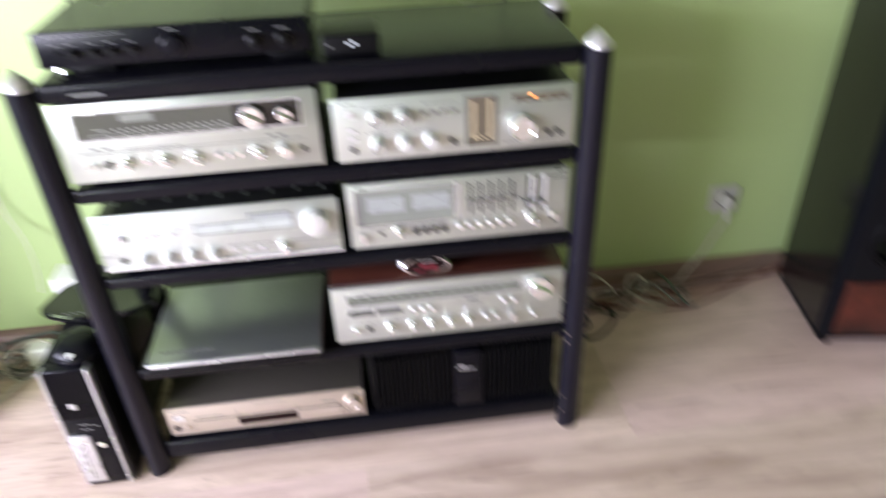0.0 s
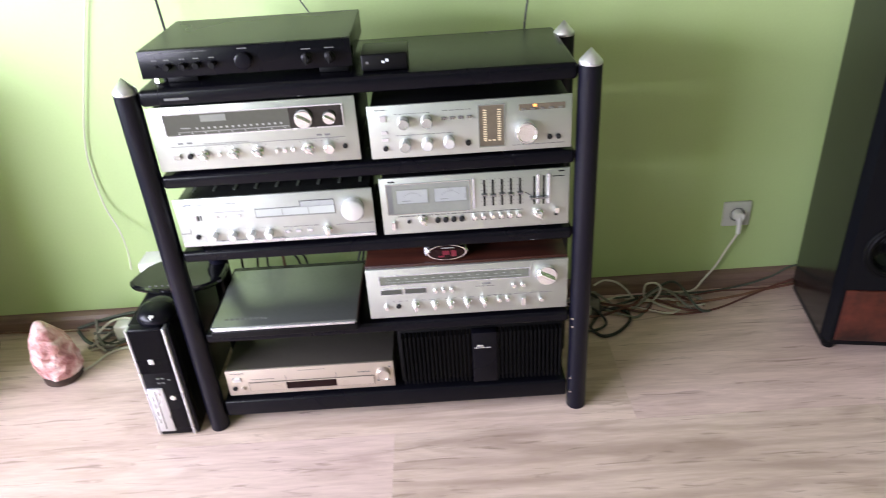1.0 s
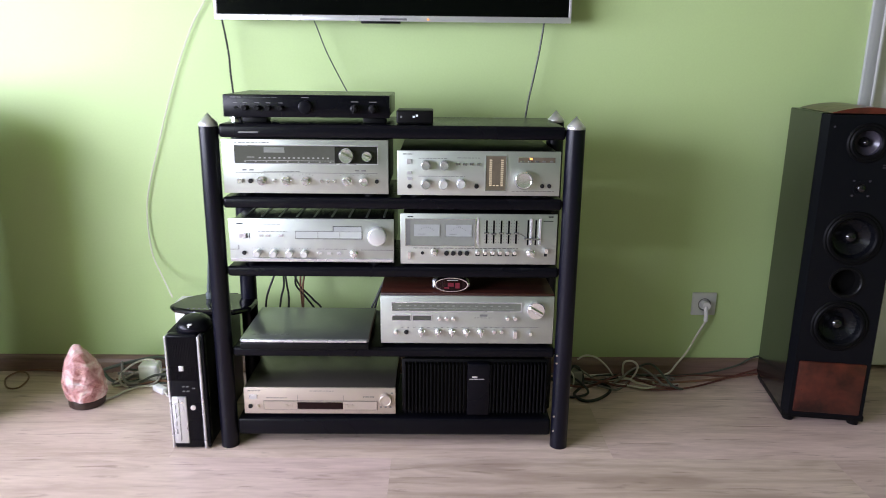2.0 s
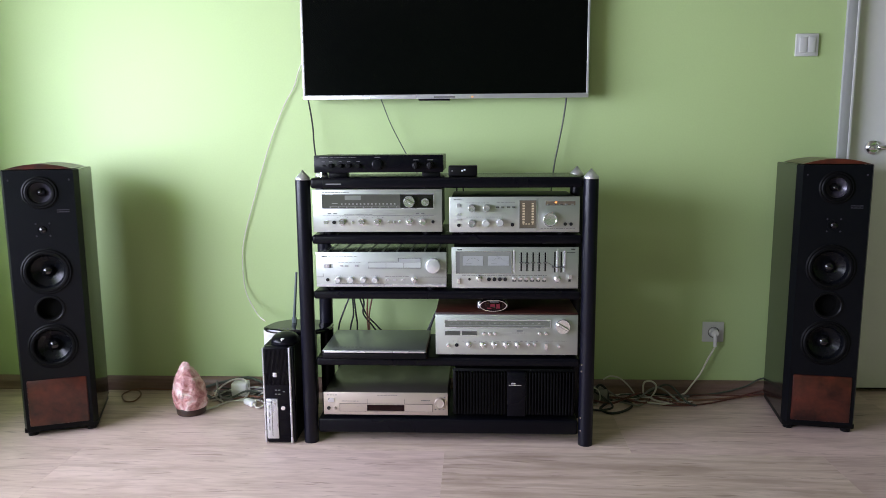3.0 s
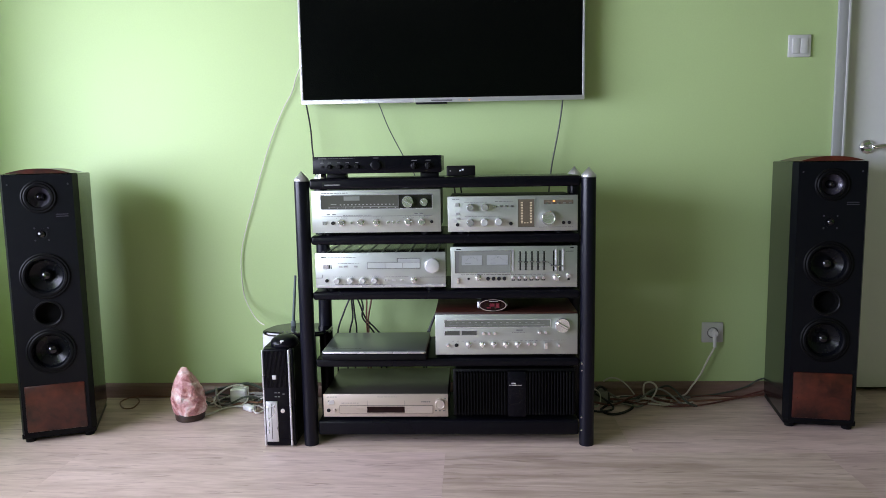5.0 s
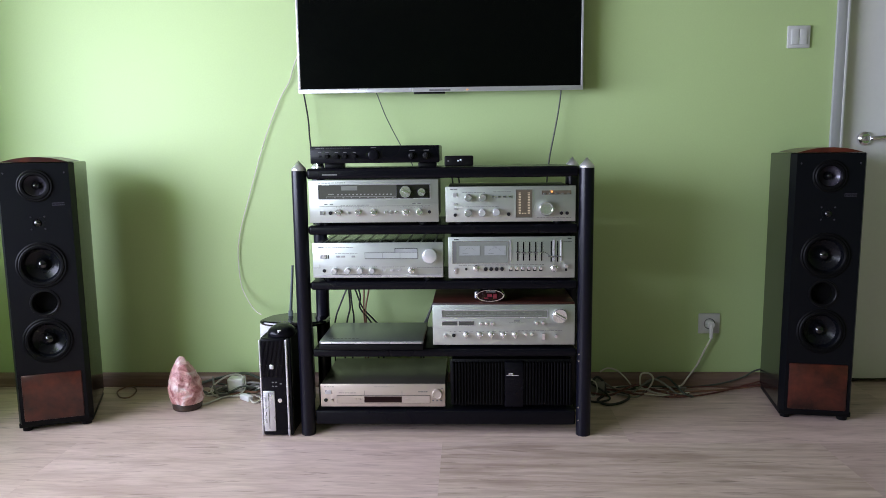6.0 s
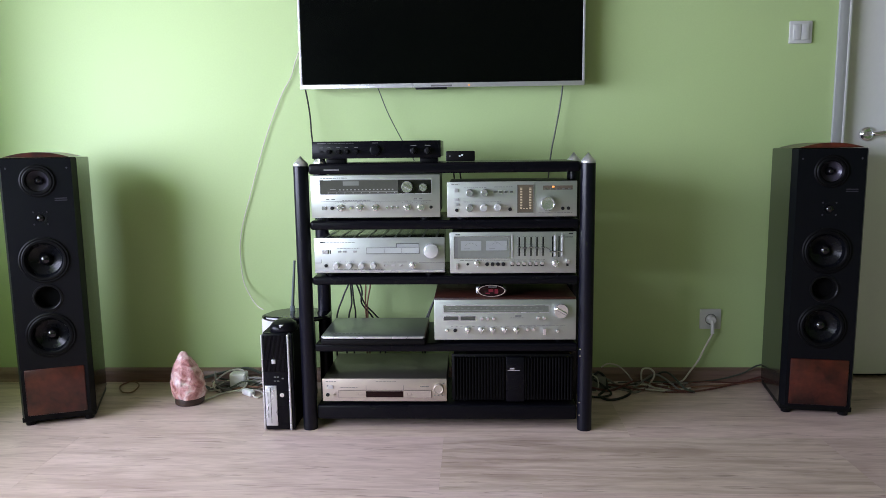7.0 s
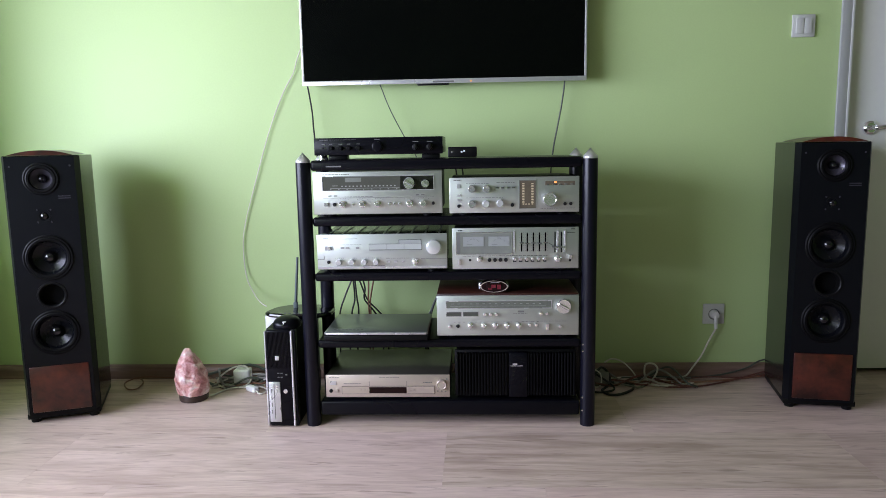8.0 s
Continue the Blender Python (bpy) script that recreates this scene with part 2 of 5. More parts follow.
M_ASH = mat("black_ash_veneer", (0.004, 0.004, 0.004), 0.17, vary=0.25, big=6, fine=60, bump=0.04, stretch=(6, 6, 0.5), spec=0.55, rough_vary=0.04)
M_BAFFLE = mat("dark_baffle_lacquer", (0.0031, 0.0035, 0.0050), 0.36, vary=0.12, bump=0.05, spec=0.14)
M_CHROME = mat("chrome", (0.78, 0.78, 0.80), 0.16, 1.0, vary=0.03, rough_vary=0.05)
M_CAP = mat("satin_steel_cap", (0.66, 0.66, 0.67), 0.34, 0.8, vary=0.04)
M_SILVER = mat("brushed_silver_face", (0.50, 0.53, 0.49), 0.36, 0.75, vary=0.03, big=2, fine=70, bump=0.05, stretch=(0.2, 1, 6))
M_SILVER2 = mat("cool_silver_face", (0.515, 0.545, 0.515), 0.40, 0.7, vary=0.03, big=2, fine=70, bump=0.05, stretch=(0.2, 1, 6))
M_CHAMP = mat("champagne_face", (0.57, 0.49, 0.42), 0.38, 0.65, vary=0.03, big=2, fine=80, bump=0.04, stretch=(0.2, 1, 6))
M_CHAMPTOP = mat("champagne_sheet_metal", (0.16, 0.14, 0.12), 0.32, 0.7, vary=0.05)
M_KNOB = mat("turned_aluminium", (0.88, 0.88, 0.87), 0.13, 0.88, vary=0.03)
M_KNOBW = mat("pale_satin_knob", (0.68, 0.69, 0.68), 0.24, 0.55, vary=0.02)
M_INK = mat("dark_print", (0.012, 0.012, 0.012), 0.6, spec=0.2)
M_INKL = mat("grey_print", (0.15, 0.15, 0.145), 0.6, spec=0.2)
M_PALE = mat("pale_print", (0.30, 0.30, 0.28), 0.6)
M_DIAL = mat("smoked_dial_glass", (0.055, 0.06, 0.05), 0.12, vary=0.2, big=8, bump=0)
M_DIALG = mat("grey_dial_scale", (0.062, 0.064, 0.050), 0.30, vary=0.1)
M_METER = mat("pale_meter_face", (0.29, 0.305, 0.295), 0.3, vary=0.06, big=14)
M_AMBER = mat("bronze_meter_window", (0.105, 0.085, 0.058), 0.3, vary=0.2, big=20)
M_LED_A = glow("amber_led", (1.0, 0.83, 0.55), 0.30, (0.38, 0.32, 0.22))
M_LED_O = glow("orange_led", (1.0, 0.35, 0.08), 2.2)
M_LED_R = glow("red_display", (0.9, 0.03, 0.10), 0.07, (0.06, 0.004, 0.01))
M_LED_W = glow("white_display", (0.75, 0.85, 1.0), 0.9)
M_REDGLASS = mat("dark_red_display", (0.010, 0.0025, 0.0025), 0.25, spec=0.2)
M_CASE = wood("mahogany_case", (0.016, 0.004, 0.003), (0.058, 0.0145, 0.008), rough=0.42, offset=False, bump=0.05)
M_BURL = wood("red_burl_veneer", (0.010, 0.002, 0.0015), (0.084, 0.0165, 0.009), grain=(17, 17, 17), rough=0.30, offset=True, bump=0.04)
M_COVER = mat("dark_metal_cover", (0.045, 0.048, 0.045), 0.24, 0.7, vary=0.06)
M_LAPTOP = mat("slate_grey_metal_lid", (0.225, 0.237, 0.23), 0.30, 0.75, vary=0.06, big=2)
M_LID = mat("grey_metal_lid", (0.26, 0.27, 0.262), 0.27, 0.8, vary=0.05, big=2)
M_EDGE = mat("silver_edge", (0.70, 0.70, 0.72), 0.28, 0.7, vary=0.02)
M_SCREEN = mat("television_glass", (0.0012, 0.0016, 0.0014), 0.22, vary=0.05, bump=0, spec=0.10)
M_CONE = mat("dark_cone", (0.0032, 0.0036, 0.0048), 0.27, vary=0.1, big=20, fine=200, bump=0.06, spec=0.18)
M_RUBBER = mat("rubber_surround", (0.0022, 0.0022, 0.0026), 0.5, spec=0.09)
M_CONE2 = mat("grey_cone", (0.050, 0.046, 0.060), 0.30, 0.3, vary=0.08)
M_PLUGW = mat("white_plastic", (0.74, 0.74, 0.72), 0.35, vary=0.02, bump=0.02)
M_SWITCH = mat("off_white_plastic", (0.52, 0.53, 0.50), 0.35, vary=0.03, bump=0.02)
M_ANTENNA = mat("slate_grey_plastic", (0.075, 0.095, 0.095), 0.40, vary=0.06)
M_SATIN = mat("satin_aluminium", (0.50, 0.52, 0.50), 0.26, 0.75, vary=0.03)
M_METERBAY = mat("grey_meter_glass", (0.19, 0.20, 0.175), 0.14, vary=0.08, big=10, bump=0)
M_SLOTRIB = mat("pale_vent_rib", (0.17, 0.19, 0.165), 0.38, 0.5, vary=0.05)
M_SCALE = mat("green_grey_scale", (0.115, 0.125, 0.100), 0.22, vary=0.25, big=9, bump=0)
M_DIALD = mat("dark_dial_glass", (0.012, 0.012, 0.010), 0.14, vary=0.1, bump=0)
M_BAR = mat("white_display_bar", (0.39, 0.41, 0.385), 0.32, vary=0.03)
M_FIN = mat("matt_black_fin", (0.0022, 0.0022, 0.0026), 0.55, spec=0.08)
M_CABLEW = mat("ivory_cable", (0.60, 0.57, 0.50), 0.45, vary=0.08)
M_CABLEG = mat("grey_cable", (0.19, 0.18, 0.16), 0.5, vary=0.1)
M_CABLEK = mat("black_cable", (0.010, 0.010, 0.010), 0.45)
M_CABLEO = mat("copper_cable", (0.20, 0.095, 0.055), 0.4, vary=0.12)
M_CABLER = mat("dark_red_cable", (0.11, 0.036, 0.026), 0.45)
M_DOME = mat("glossy_black_dome", (0.004, 0.004, 0.005), 0.12, vary=0.05, bump=0, spec=0.6, rough_vary=0.03)
M_CABLED = mat("dim_green_grey_cable", (0.05, 0.062, 0.045), 0.5)
M_WALNUT = wood("dark_lamp_base", (0.025, 0.013, 0.009), (0.07, 0.04, 0.028), rough=0.4, offset=False)


def salt_rock():
    m = mat("pink_rock_salt", (0.72, 0.42, 0.39), 0.42, vary=0.2, big=16, fine=90, bump=0.7, dist=0.004)
    N, L = m.node_tree.nodes, m.node_tree.links
    b = N["Principled BSDF"]
    tc, n, cr = N.new("ShaderNodeTexCoord"), N.new("ShaderNodeTexNoise"), N.new("ShaderNodeValToRGB")
    n.inputs["Scale"].default_value, n.inputs["Detail"].default_value, n.inputs["Distortion"].default_value = 17, 7, 1.8
    L.new(tc.outputs["Object"], n.inputs["Vector"])
    el = cr.color_ramp.elements
    el[0].position, el[0].color = 0.34, (0.36, 0.13, 0.125, 1)
    el[1].position, el[1].color = 0.66, (0.84, 0.70, 0.68, 1)
    mid = el.new(0.48)
    mid.color = (0.64, 0.34, 0.33, 1)
    L.new(n.outputs["Fac"], cr.inputs[0])
    L.new(cr.outputs[0], b.inputs["Base Color"])
    b.inputs["Subsurface Weight"].default_value = 0.15
    b.inputs["Subsurface Radius"].default_value = (0.02, 0.009, 0.006)
    b.inputs["Subsurface Scale"].default_value = 0.4
    return m


M_SALT = salt_rock()

# ---- the room ----
T = 0.14


def room():
    bm = B()
    # wall with the doorway
    dx0, dx1, dz = 1.527, 2.412, 2.06
    box(bm, X_LEFT - T, dx0, 0, 0.24, 0, CEIL)
    box(bm, dx1, X_RIGHT + T, 0, 0.24, 0, CEIL)
    box(bm, dx0, dx1, 0, 0.24, dz, CEIL)
    solid("wall_north", bm, M_WALL, "smooth wall painted light lime green", kind="structure", smooth=False)
    bm = B()
    box(bm, X_LEFT - TW, X_LEFT, Y_REAR, WIN_Y0, 0, CEIL)
    box(bm, X_LEFT - TW, X_LEFT, WIN_Y1, 0, 0, CEIL)
    box(bm, X_LEFT - TW, X_LEFT, WIN_Y0, WIN_Y1, 0, WIN_Z0)
    box(bm, X_LEFT - TW, X_LEFT, WIN_Y0, WIN_Y1, WIN_Z1, CEIL)
    solid("wall_west", bm, M_WALL, "green painted wall with the window opening", kind="structure", smooth=False)
    solid("wall_east", box(B(), X_RIGHT, X_RIGHT + T, Y_REAR, 0, 0, CEIL), M_OTHER, "unseen side wall, green darkened to limit bounced light", kind="structure", smooth=False)
    solid("wall_south", box(B(), X_LEFT - T, X_RIGHT + T, Y_REAR - T, Y_REAR, 0, CEIL), M_OTHER, "unseen rear wall, green darkened to limit bounced light", kind="structure", smooth=False)
    solid("ceiling", box(B(), X_LEFT - T, X_RIGHT + T, Y_REAR - T, 0.24, CEIL, CEIL + T), M_CEILING, "unseen ceiling in a dim warm tone that limits bounced light", kind="structure", smooth=False)
    # skirting with a rounded top
    def run(name, x0, x1):
        bm = B()
        prof = [(0, 0), (-0.024, 0), (-0.024, 0.036), (-0.019, 0.047), (-0.010, 0.054), (0, 0.056)]
        a = [bm.verts.new((x0, y, z)) for y, z in prof]
        b = [bm.verts.new((x1, y, z)) for y, z in prof]
        for i in range(len(prof)):
            j = (i + 1) % len(prof)
            bm.faces.new((a[i], a[j], b[j], b[i]))
        bm.faces.new(a)
        bm.faces.new(b[::-1])
        solid(name, bm, M_SKIRT, "brown wood-look skirting board with rounded top", kind="structure", smooth=False)
    run("baseboard", X_LEFT, 1.489)
    run("baseboard", 2.457, X_RIGHT)
    # window frame
    bm = B()
    for y0, y1, z0, z1 in ((WIN_Y0, WIN_Y1, WIN_Z0, WIN_Z0 + 0.05), (WIN_Y0, WIN_Y1, WIN_Z1 - 0.05, WIN_Z1),
                           (WIN_Y0, WIN_Y0 + 0.05, WIN_Z0 + 0.05, WIN_Z1 - 0.05), (WIN_Y1 - 0.05, WIN_Y1, WIN_Z0 + 0.05, WIN_Z1 - 0.05)):
        box(bm, X_LEFT - TW + 0.05, X_LEFT - TW + 0.11, y0, y1, z0, z1)
    solid("window_1", bm, M_WHITE, "white window frame in the side wall", kind="structure", smooth=False)
    # door
    d = tagged(new("door_1"), "closed white flush door in a pale grey frame", kind="structure")
    bm = B()
    box(bm, dx0 + 0.011, dx1 - 0.011, 0.030, 0.070, 0.018, dz - 0.004, 0.002, 1)
    part("door_leaf", bm, M_DOOR, d, "white lacquered flush door leaf")
    bm = B()
    for x0, x1, z0, z1 in ((dx0 - 0.036, dx0 + 0.003, 0, dz + 0.04), (dx1 - 0.003, dx1 + 0.036, 0, dz + 0.04), (dx0 + 0.003, dx1 - 0.003, dz - 0.003, dz + 0.04)):
        box(bm, x0, x1, -0.014, -0.0005, z0, z1, 0.003)
    part("architrave", bm, M_FRAME, d, "pale grey door casing")
    bm = B()
    box(bm, dx0, dx0 + 0.010, -0.016, 0.10, 0, dz, 0.002)
    box(bm, dx1 - 0.010, dx1, -0.016, 0.10, 0, dz, 0.002)
    # added black block: gives the dark gap line under the leaf, stops light
    part("threshold", box(B(), dx0 + 0.011, dx1 - 0.011, 0.074, 0.11, 0, 0.06), M_DARK, d, "added black block behind the gap under the door")
    part("jamb", bm, M_SWITCH, d, "pale inner jamb")
    h = part("door_handle", lathe(B(), [(0, 0.016), (0.018, 0.016), (0.026, 0.010), (0.0275, 0), (0.02, -0.0)], 40, (0, 0, 0)), M_CHROME, d, "brushed chrome lever handle on a round rose", at=(1.640, 0.029, 0.990))
    bm = B()
    rod(bm, (0, -0.012, 0), (0, -0.055, 0), 0.009)
    tube(bm, [(0, -0.050, 0), (0.012, -0.057, 0), (0.05, -0.060, 0.004), (0.115, -0.056, 0.006)], 0.0095, 14)
    part("lever", bm, M_CHROME, h)


room()

# ---- hi-fi units ----
_cache = {}


def knob_mesh(r, d, style, material):
    key = (round(r, 4), round(d, 4), style, material.name)
    if key not in _cache:
        bm = B()
        if style == "lever":      # skirted knob with a grip bar
            lathe(bm, [(r, 0), (r, d * 0.25), (r * 0.86, d * 0.34), (r * 0.62, d * 0.40), (r * 0.58, d * 0.9), (r * 0.5, d), (0, d)], 28)
            box(bm, -r * 0.2, r * 0.2, -d * 1.03, -d * 0.3, -r * 0.98, r * 0.98, r * 0.08, 1)
        elif style == "dish":     # wide flat knob with a bright rim
            lathe(bm, [(r, 0), (r, d * 0.72), (r * 0.96, d * 0.9), (r * 0.88, d), (r * 0.80, d), (r * 0.74, d * 0.93), (0, d * 0.90)], 40)
        elif style == "peg":
            lathe(bm, [(r, 0), (r, d * 0.8), (r * 0.8, d), (0, d)], 18)
        elif style == "cross":    # turned knob with a broad diagonal grip
            lathe(bm, [(r, 0), (r, d * 0.55), (r * 0.93, d * 0.66), (r * 0.84, d * 0.66), (0, d * 0.60)], 36)
            v0 = len(bm.verts)
            box(bm, -r * 0.86, r * 0.86, -d, -d * 0.5, -r * 0.16, r * 0.16, r * 0.06, 1)
            bm.verts.ensure_lookup_table()
            bmesh.ops.rotate(bm, verts=bm.verts[v0:], cent=(0, 0, 0), matrix=Matrix.Rotation(radians(30), 3, "Y"))
        else:                     # plain
            lathe(bm, [(r, 0), (r, d * 0.84), (r * 0.93, d * 0.95), (r * 0.82, d), (0, d * 0.97)], 32)
        _cache[key] = finish(bm, "knob", material)
    return _cache[key]


class Unit:
    """A hi-fi unit, drawn on its own front: u runs right, v down, over a drawing of nu by nv units."""

    def __init__(self, name, label, at, w, h, d, nu, nv, face, case, case_h=None, case_in=0.006, foot=0.008, panel=0.006, category="hi-fi unit", case_label=""):
        self.w, self.h, self.nu, self.nv = w, h, nu, nv
        self.e = thing(name, at, label, category)
        ch = h - 0.006 if case_h is None else case_h
        bm = box(B(), case_in, w - case_in, panel + 0.0005, d, 0.003, ch, 0.002)
        self.case = part("case", bm, case, self.e, case_label)
        self.face = part("front_panel", box(B(), 0, w, 0, panel, 0, h, 0.0014, 2), face, self.e)
        if foot:
            me = finish(rod(B(), (0, 0, -foot), (0, 0, 0.004), 0.018, 0.020, 20), "foot", M_MATT)
            for x in (0.05, w - 0.05):
                for y in (0.04, d - 0.05):
                    part("foot", me, None, self.e, at=(x, y, 0))

    def x(self, u):
        return u / self.nu * self.w

    def z(self, v):
        return (1 - v / self.nv) * self.h

    def knob(self, u, v, r, d, style="plain", material=None, label="", turn=0.0, name="knob"):
        ob = part(name, knob_mesh(r / self.nu * self.w, d, style, material or M_KNOB), None, self.e, label, at=(self.x(u), -0.0003, self.z(v)))
        ob.rotation_euler = (0, radians(turn), 0)
        return ob

    def plate(self, name, u0, v0, u1, v1, material, proud=0.0012, label="", bevel=0.0004, parent=None):
        bm = box(B(), self.x(u0), self.x(u1), -proud, 0.001, self.z(v1), self.z(v0), bevel, 1)
        return part(name, bm, material, parent or self.e, label)

    def rim(self, name, u0, v0, u1, v1, t, material, proud=0.003):
        bm = B()
        tx, X0, X1, Z0, Z1 = t / self.nu * self.w, self.x(u0), self.x(u1), self.z(v1), self.z(v0)
        for a in ((X0 - tx, X1 + tx, Z0 - tx, Z0), (X0 - tx, X1 + tx, Z1, Z1 + tx), (X0 - tx, X0, Z0, Z1), (X1, X1 + tx, Z0, Z1)):
            box(bm, a[0], a[1], -proud, 0.0005, a[2], a[3])
        return part(name, bm, material, self.e)

    def marks(self, rows, material, proud=0.0006, name="lettering"):
        """Print too small to read, as bars of its size: rows of (u0, v0, u1, v1)."""
        bm = B()
        for u0, v0, u1, v1 in rows:
            box(bm, self.x(u0), self.x(u1), -proud, 0.0004, self.z(v1), self.z(v0))
        return tagged(part(name, bm, material, self.e, smooth=False), kind="stuff")


def words(u0, v, u1, h=2.0, gap=1.2, step=5.0, seed=1):
    """A line of print broken into word-long bars."""
    r, out, u, h = random.Random(seed), [], u0, h * 0.7
    while u < u1:
        e = min(u + step * r.uniform(0.5, 1.4), u1)
        out.append((u, v - h / 2, e, v + h / 2))
        u = e + gap
    return out


FY = -0.518      # plane of most fronts


def stereo_receiver():
    # upper left: silver receiver with a long tuning scale
    U = Unit("stereo_receiver", "vintage silver stereo receiver with wide dark tuning scale", (-0.432, FY, 0.7310), 0.427, 0.140, 0.33, 226, 78, M_SILVER, M_MATT, foot=0.0095)
    U.rim("dial_frame", 17, 9, 211, 34, 1.2, M_EDGE, 0.002)
    U.plate("tuning_scale", 17, 9, 211, 34, M_DIALG, 0.0012, "smoked glass tuning scale")
    U.plate("dial_window", 57, 11, 85, 19, M_METERBAY, 0.0018)
    U.plate("knob_bay", 153, 9.4, 210.6, 33.6, M_DIALD, 0.0017, "black bay behind the tuning knobs")
    U.marks([(30, 30, 152, 30.6), (34, 25, 44, 26)] + [(50 + i * 6.6, 25.4, 52.6 + i * 6.6, 27.4) for i in range(15)] + [(30 + i * 14.5, 31.5, 32 + i * 14.5, 32.8) for i in range(9)], M_PALE, 0.0019, "scale_print")
    U.marks(words(17, 5, 64, 2.2, seed=3) + [(26, 43, 32, 45), (36, 43, 42, 45), (180, 43, 186, 45), (189, 43, 195, 45)] + words(55, 46, 105, 1.2, seed=4)
            + [(17, 47.6, 211, 48.2)], M_INKL)
    U.knob(169, 22, 10, 0.022, "cross", label="large chrome tuning knob")
    U.knob(197, 23, 7, 0.018, "cross", label="chrome volume knob")
    for u in (52, 86, 113, 169):
        U.knob(u, 59.5, 6.2, 0.018, "lever", turn=-55)
    U.knob(193, 59.5, 6.0, 0.016, "plain")
    for u in (70, 134, 143, 152):
        U.knob(u, 59.5, 2.6, 0.007, "peg", name="button")
    U.knob(37, 60, 3.2, 0.006, "peg", M_INK, name="button")
    U.plate("power_button", 19, 56.5, 26, 63, M_SATIN, 0.006)
    for u in (52, 86, 113, 169, 193):
        U.marks([(u - 9 + k * 4.4, 50.6 - (1.6 if k in (1, 2, 3) else 0), u - 8.2 + k * 4.4, 51.6 - (1.6 if k in (1, 2, 3) else 0)) for k in range(5)], M_INKL, name="scale_ticks")
    U.knob(210, 59.5, 2.8, 0.003, "peg", M_INK, name="headphone_socket")


def integrated_amplifier():
    U = Unit("integrated_amplifier", "silver integrated amplifier with amber level meter window", (0.018, FY - 0.004, 0.7300), 0.423, 0.116, 0.31, 230, 65, M_SILVER, M_MATT, case_h=0.113, foot=0.0085)
    for u, v, m in ((40, 20, M_SATIN), (66, 20, M_SATIN), (40, 48, M_SATIN), (65, 48, M_KNOBW), (90, 47, M_KNOBW)):
        U.knob(u, v, 6.6, 0.022, "plain", m, "round aluminium knob")
    U.plate("power_button", 13, 12, 20, 19, M_EDGE, 0.004)
    for v in (32, 41):
        U.plate("button", 14, v - 2, 21, v + 2, M_EDGE, 0.003)
    U.knob(17, 52, 3.0, 0.004, "peg", M_INK, name="headphone_socket")
    for i in range(4):
        U.plate("button", 82.5 + i * 9.6, 17.4, 88 + i * 9.6, 20.6, M_LID, 0.004)
    U.rim("meter_frame", 125, 7, 153, 57, 0.9, M_METERBAY, 0.0025)
    U.plate("level_meter", 125, 7, 153, 57, M_AMBER, 0.0012, "bronze tinted power meter window")
    bm = B()
    for u in (130, 146):
        for k in range(13):
            box(bm, U.x(u - 0.4), U.x(u + 3.4), -0.0020, -0.001, U.z(13.3 + k * 2.9), U.z(12 + k * 2.9))
    for u in (130, 135, 140, 146):
        box(bm, U.x(u), U.x(u + 3.0), -0.0020, -0.001, U.z(50.5), U.z(49))
    tagged(part("meter_segments", bm, M_LED_A, U.e, "glowing amber meter segments", smooth=False), kind="stuff")
    U.knob(112, 51, 3.2, 0.005, "peg", M_INK, name="button")
    U.knob(178, 41, 13, 0.020, "dish", label="large chrome volume dial")
    U.plate("source_strip", 170, 8.5, 222, 16, M_AMBER, 0.001, "dark tinted source strip")
    U.plate("indicator_light", 186, 9, 190, 12, M_LED_O, 0.0018, "lit orange indicator")
    for i in range(5):
        U.plate("button", 173 + i * 10.3, 13.2, 178 + i * 10.3, 15.4, M_LID, 0.003)
    for u in (205, 215):
        U.knob(u, 50, 3.0, 0.004, "peg", M_INK, name="button")
    U.marks(words(8, 5, 22, 2, seed=5) + words(84, 10, 116, 1.2, seed=6) + words(30, 11, 70, 1, seed=7) + words(30, 37, 95, 1, seed=8) + words(162, 58, 222, 1, seed=9), M_INKL)


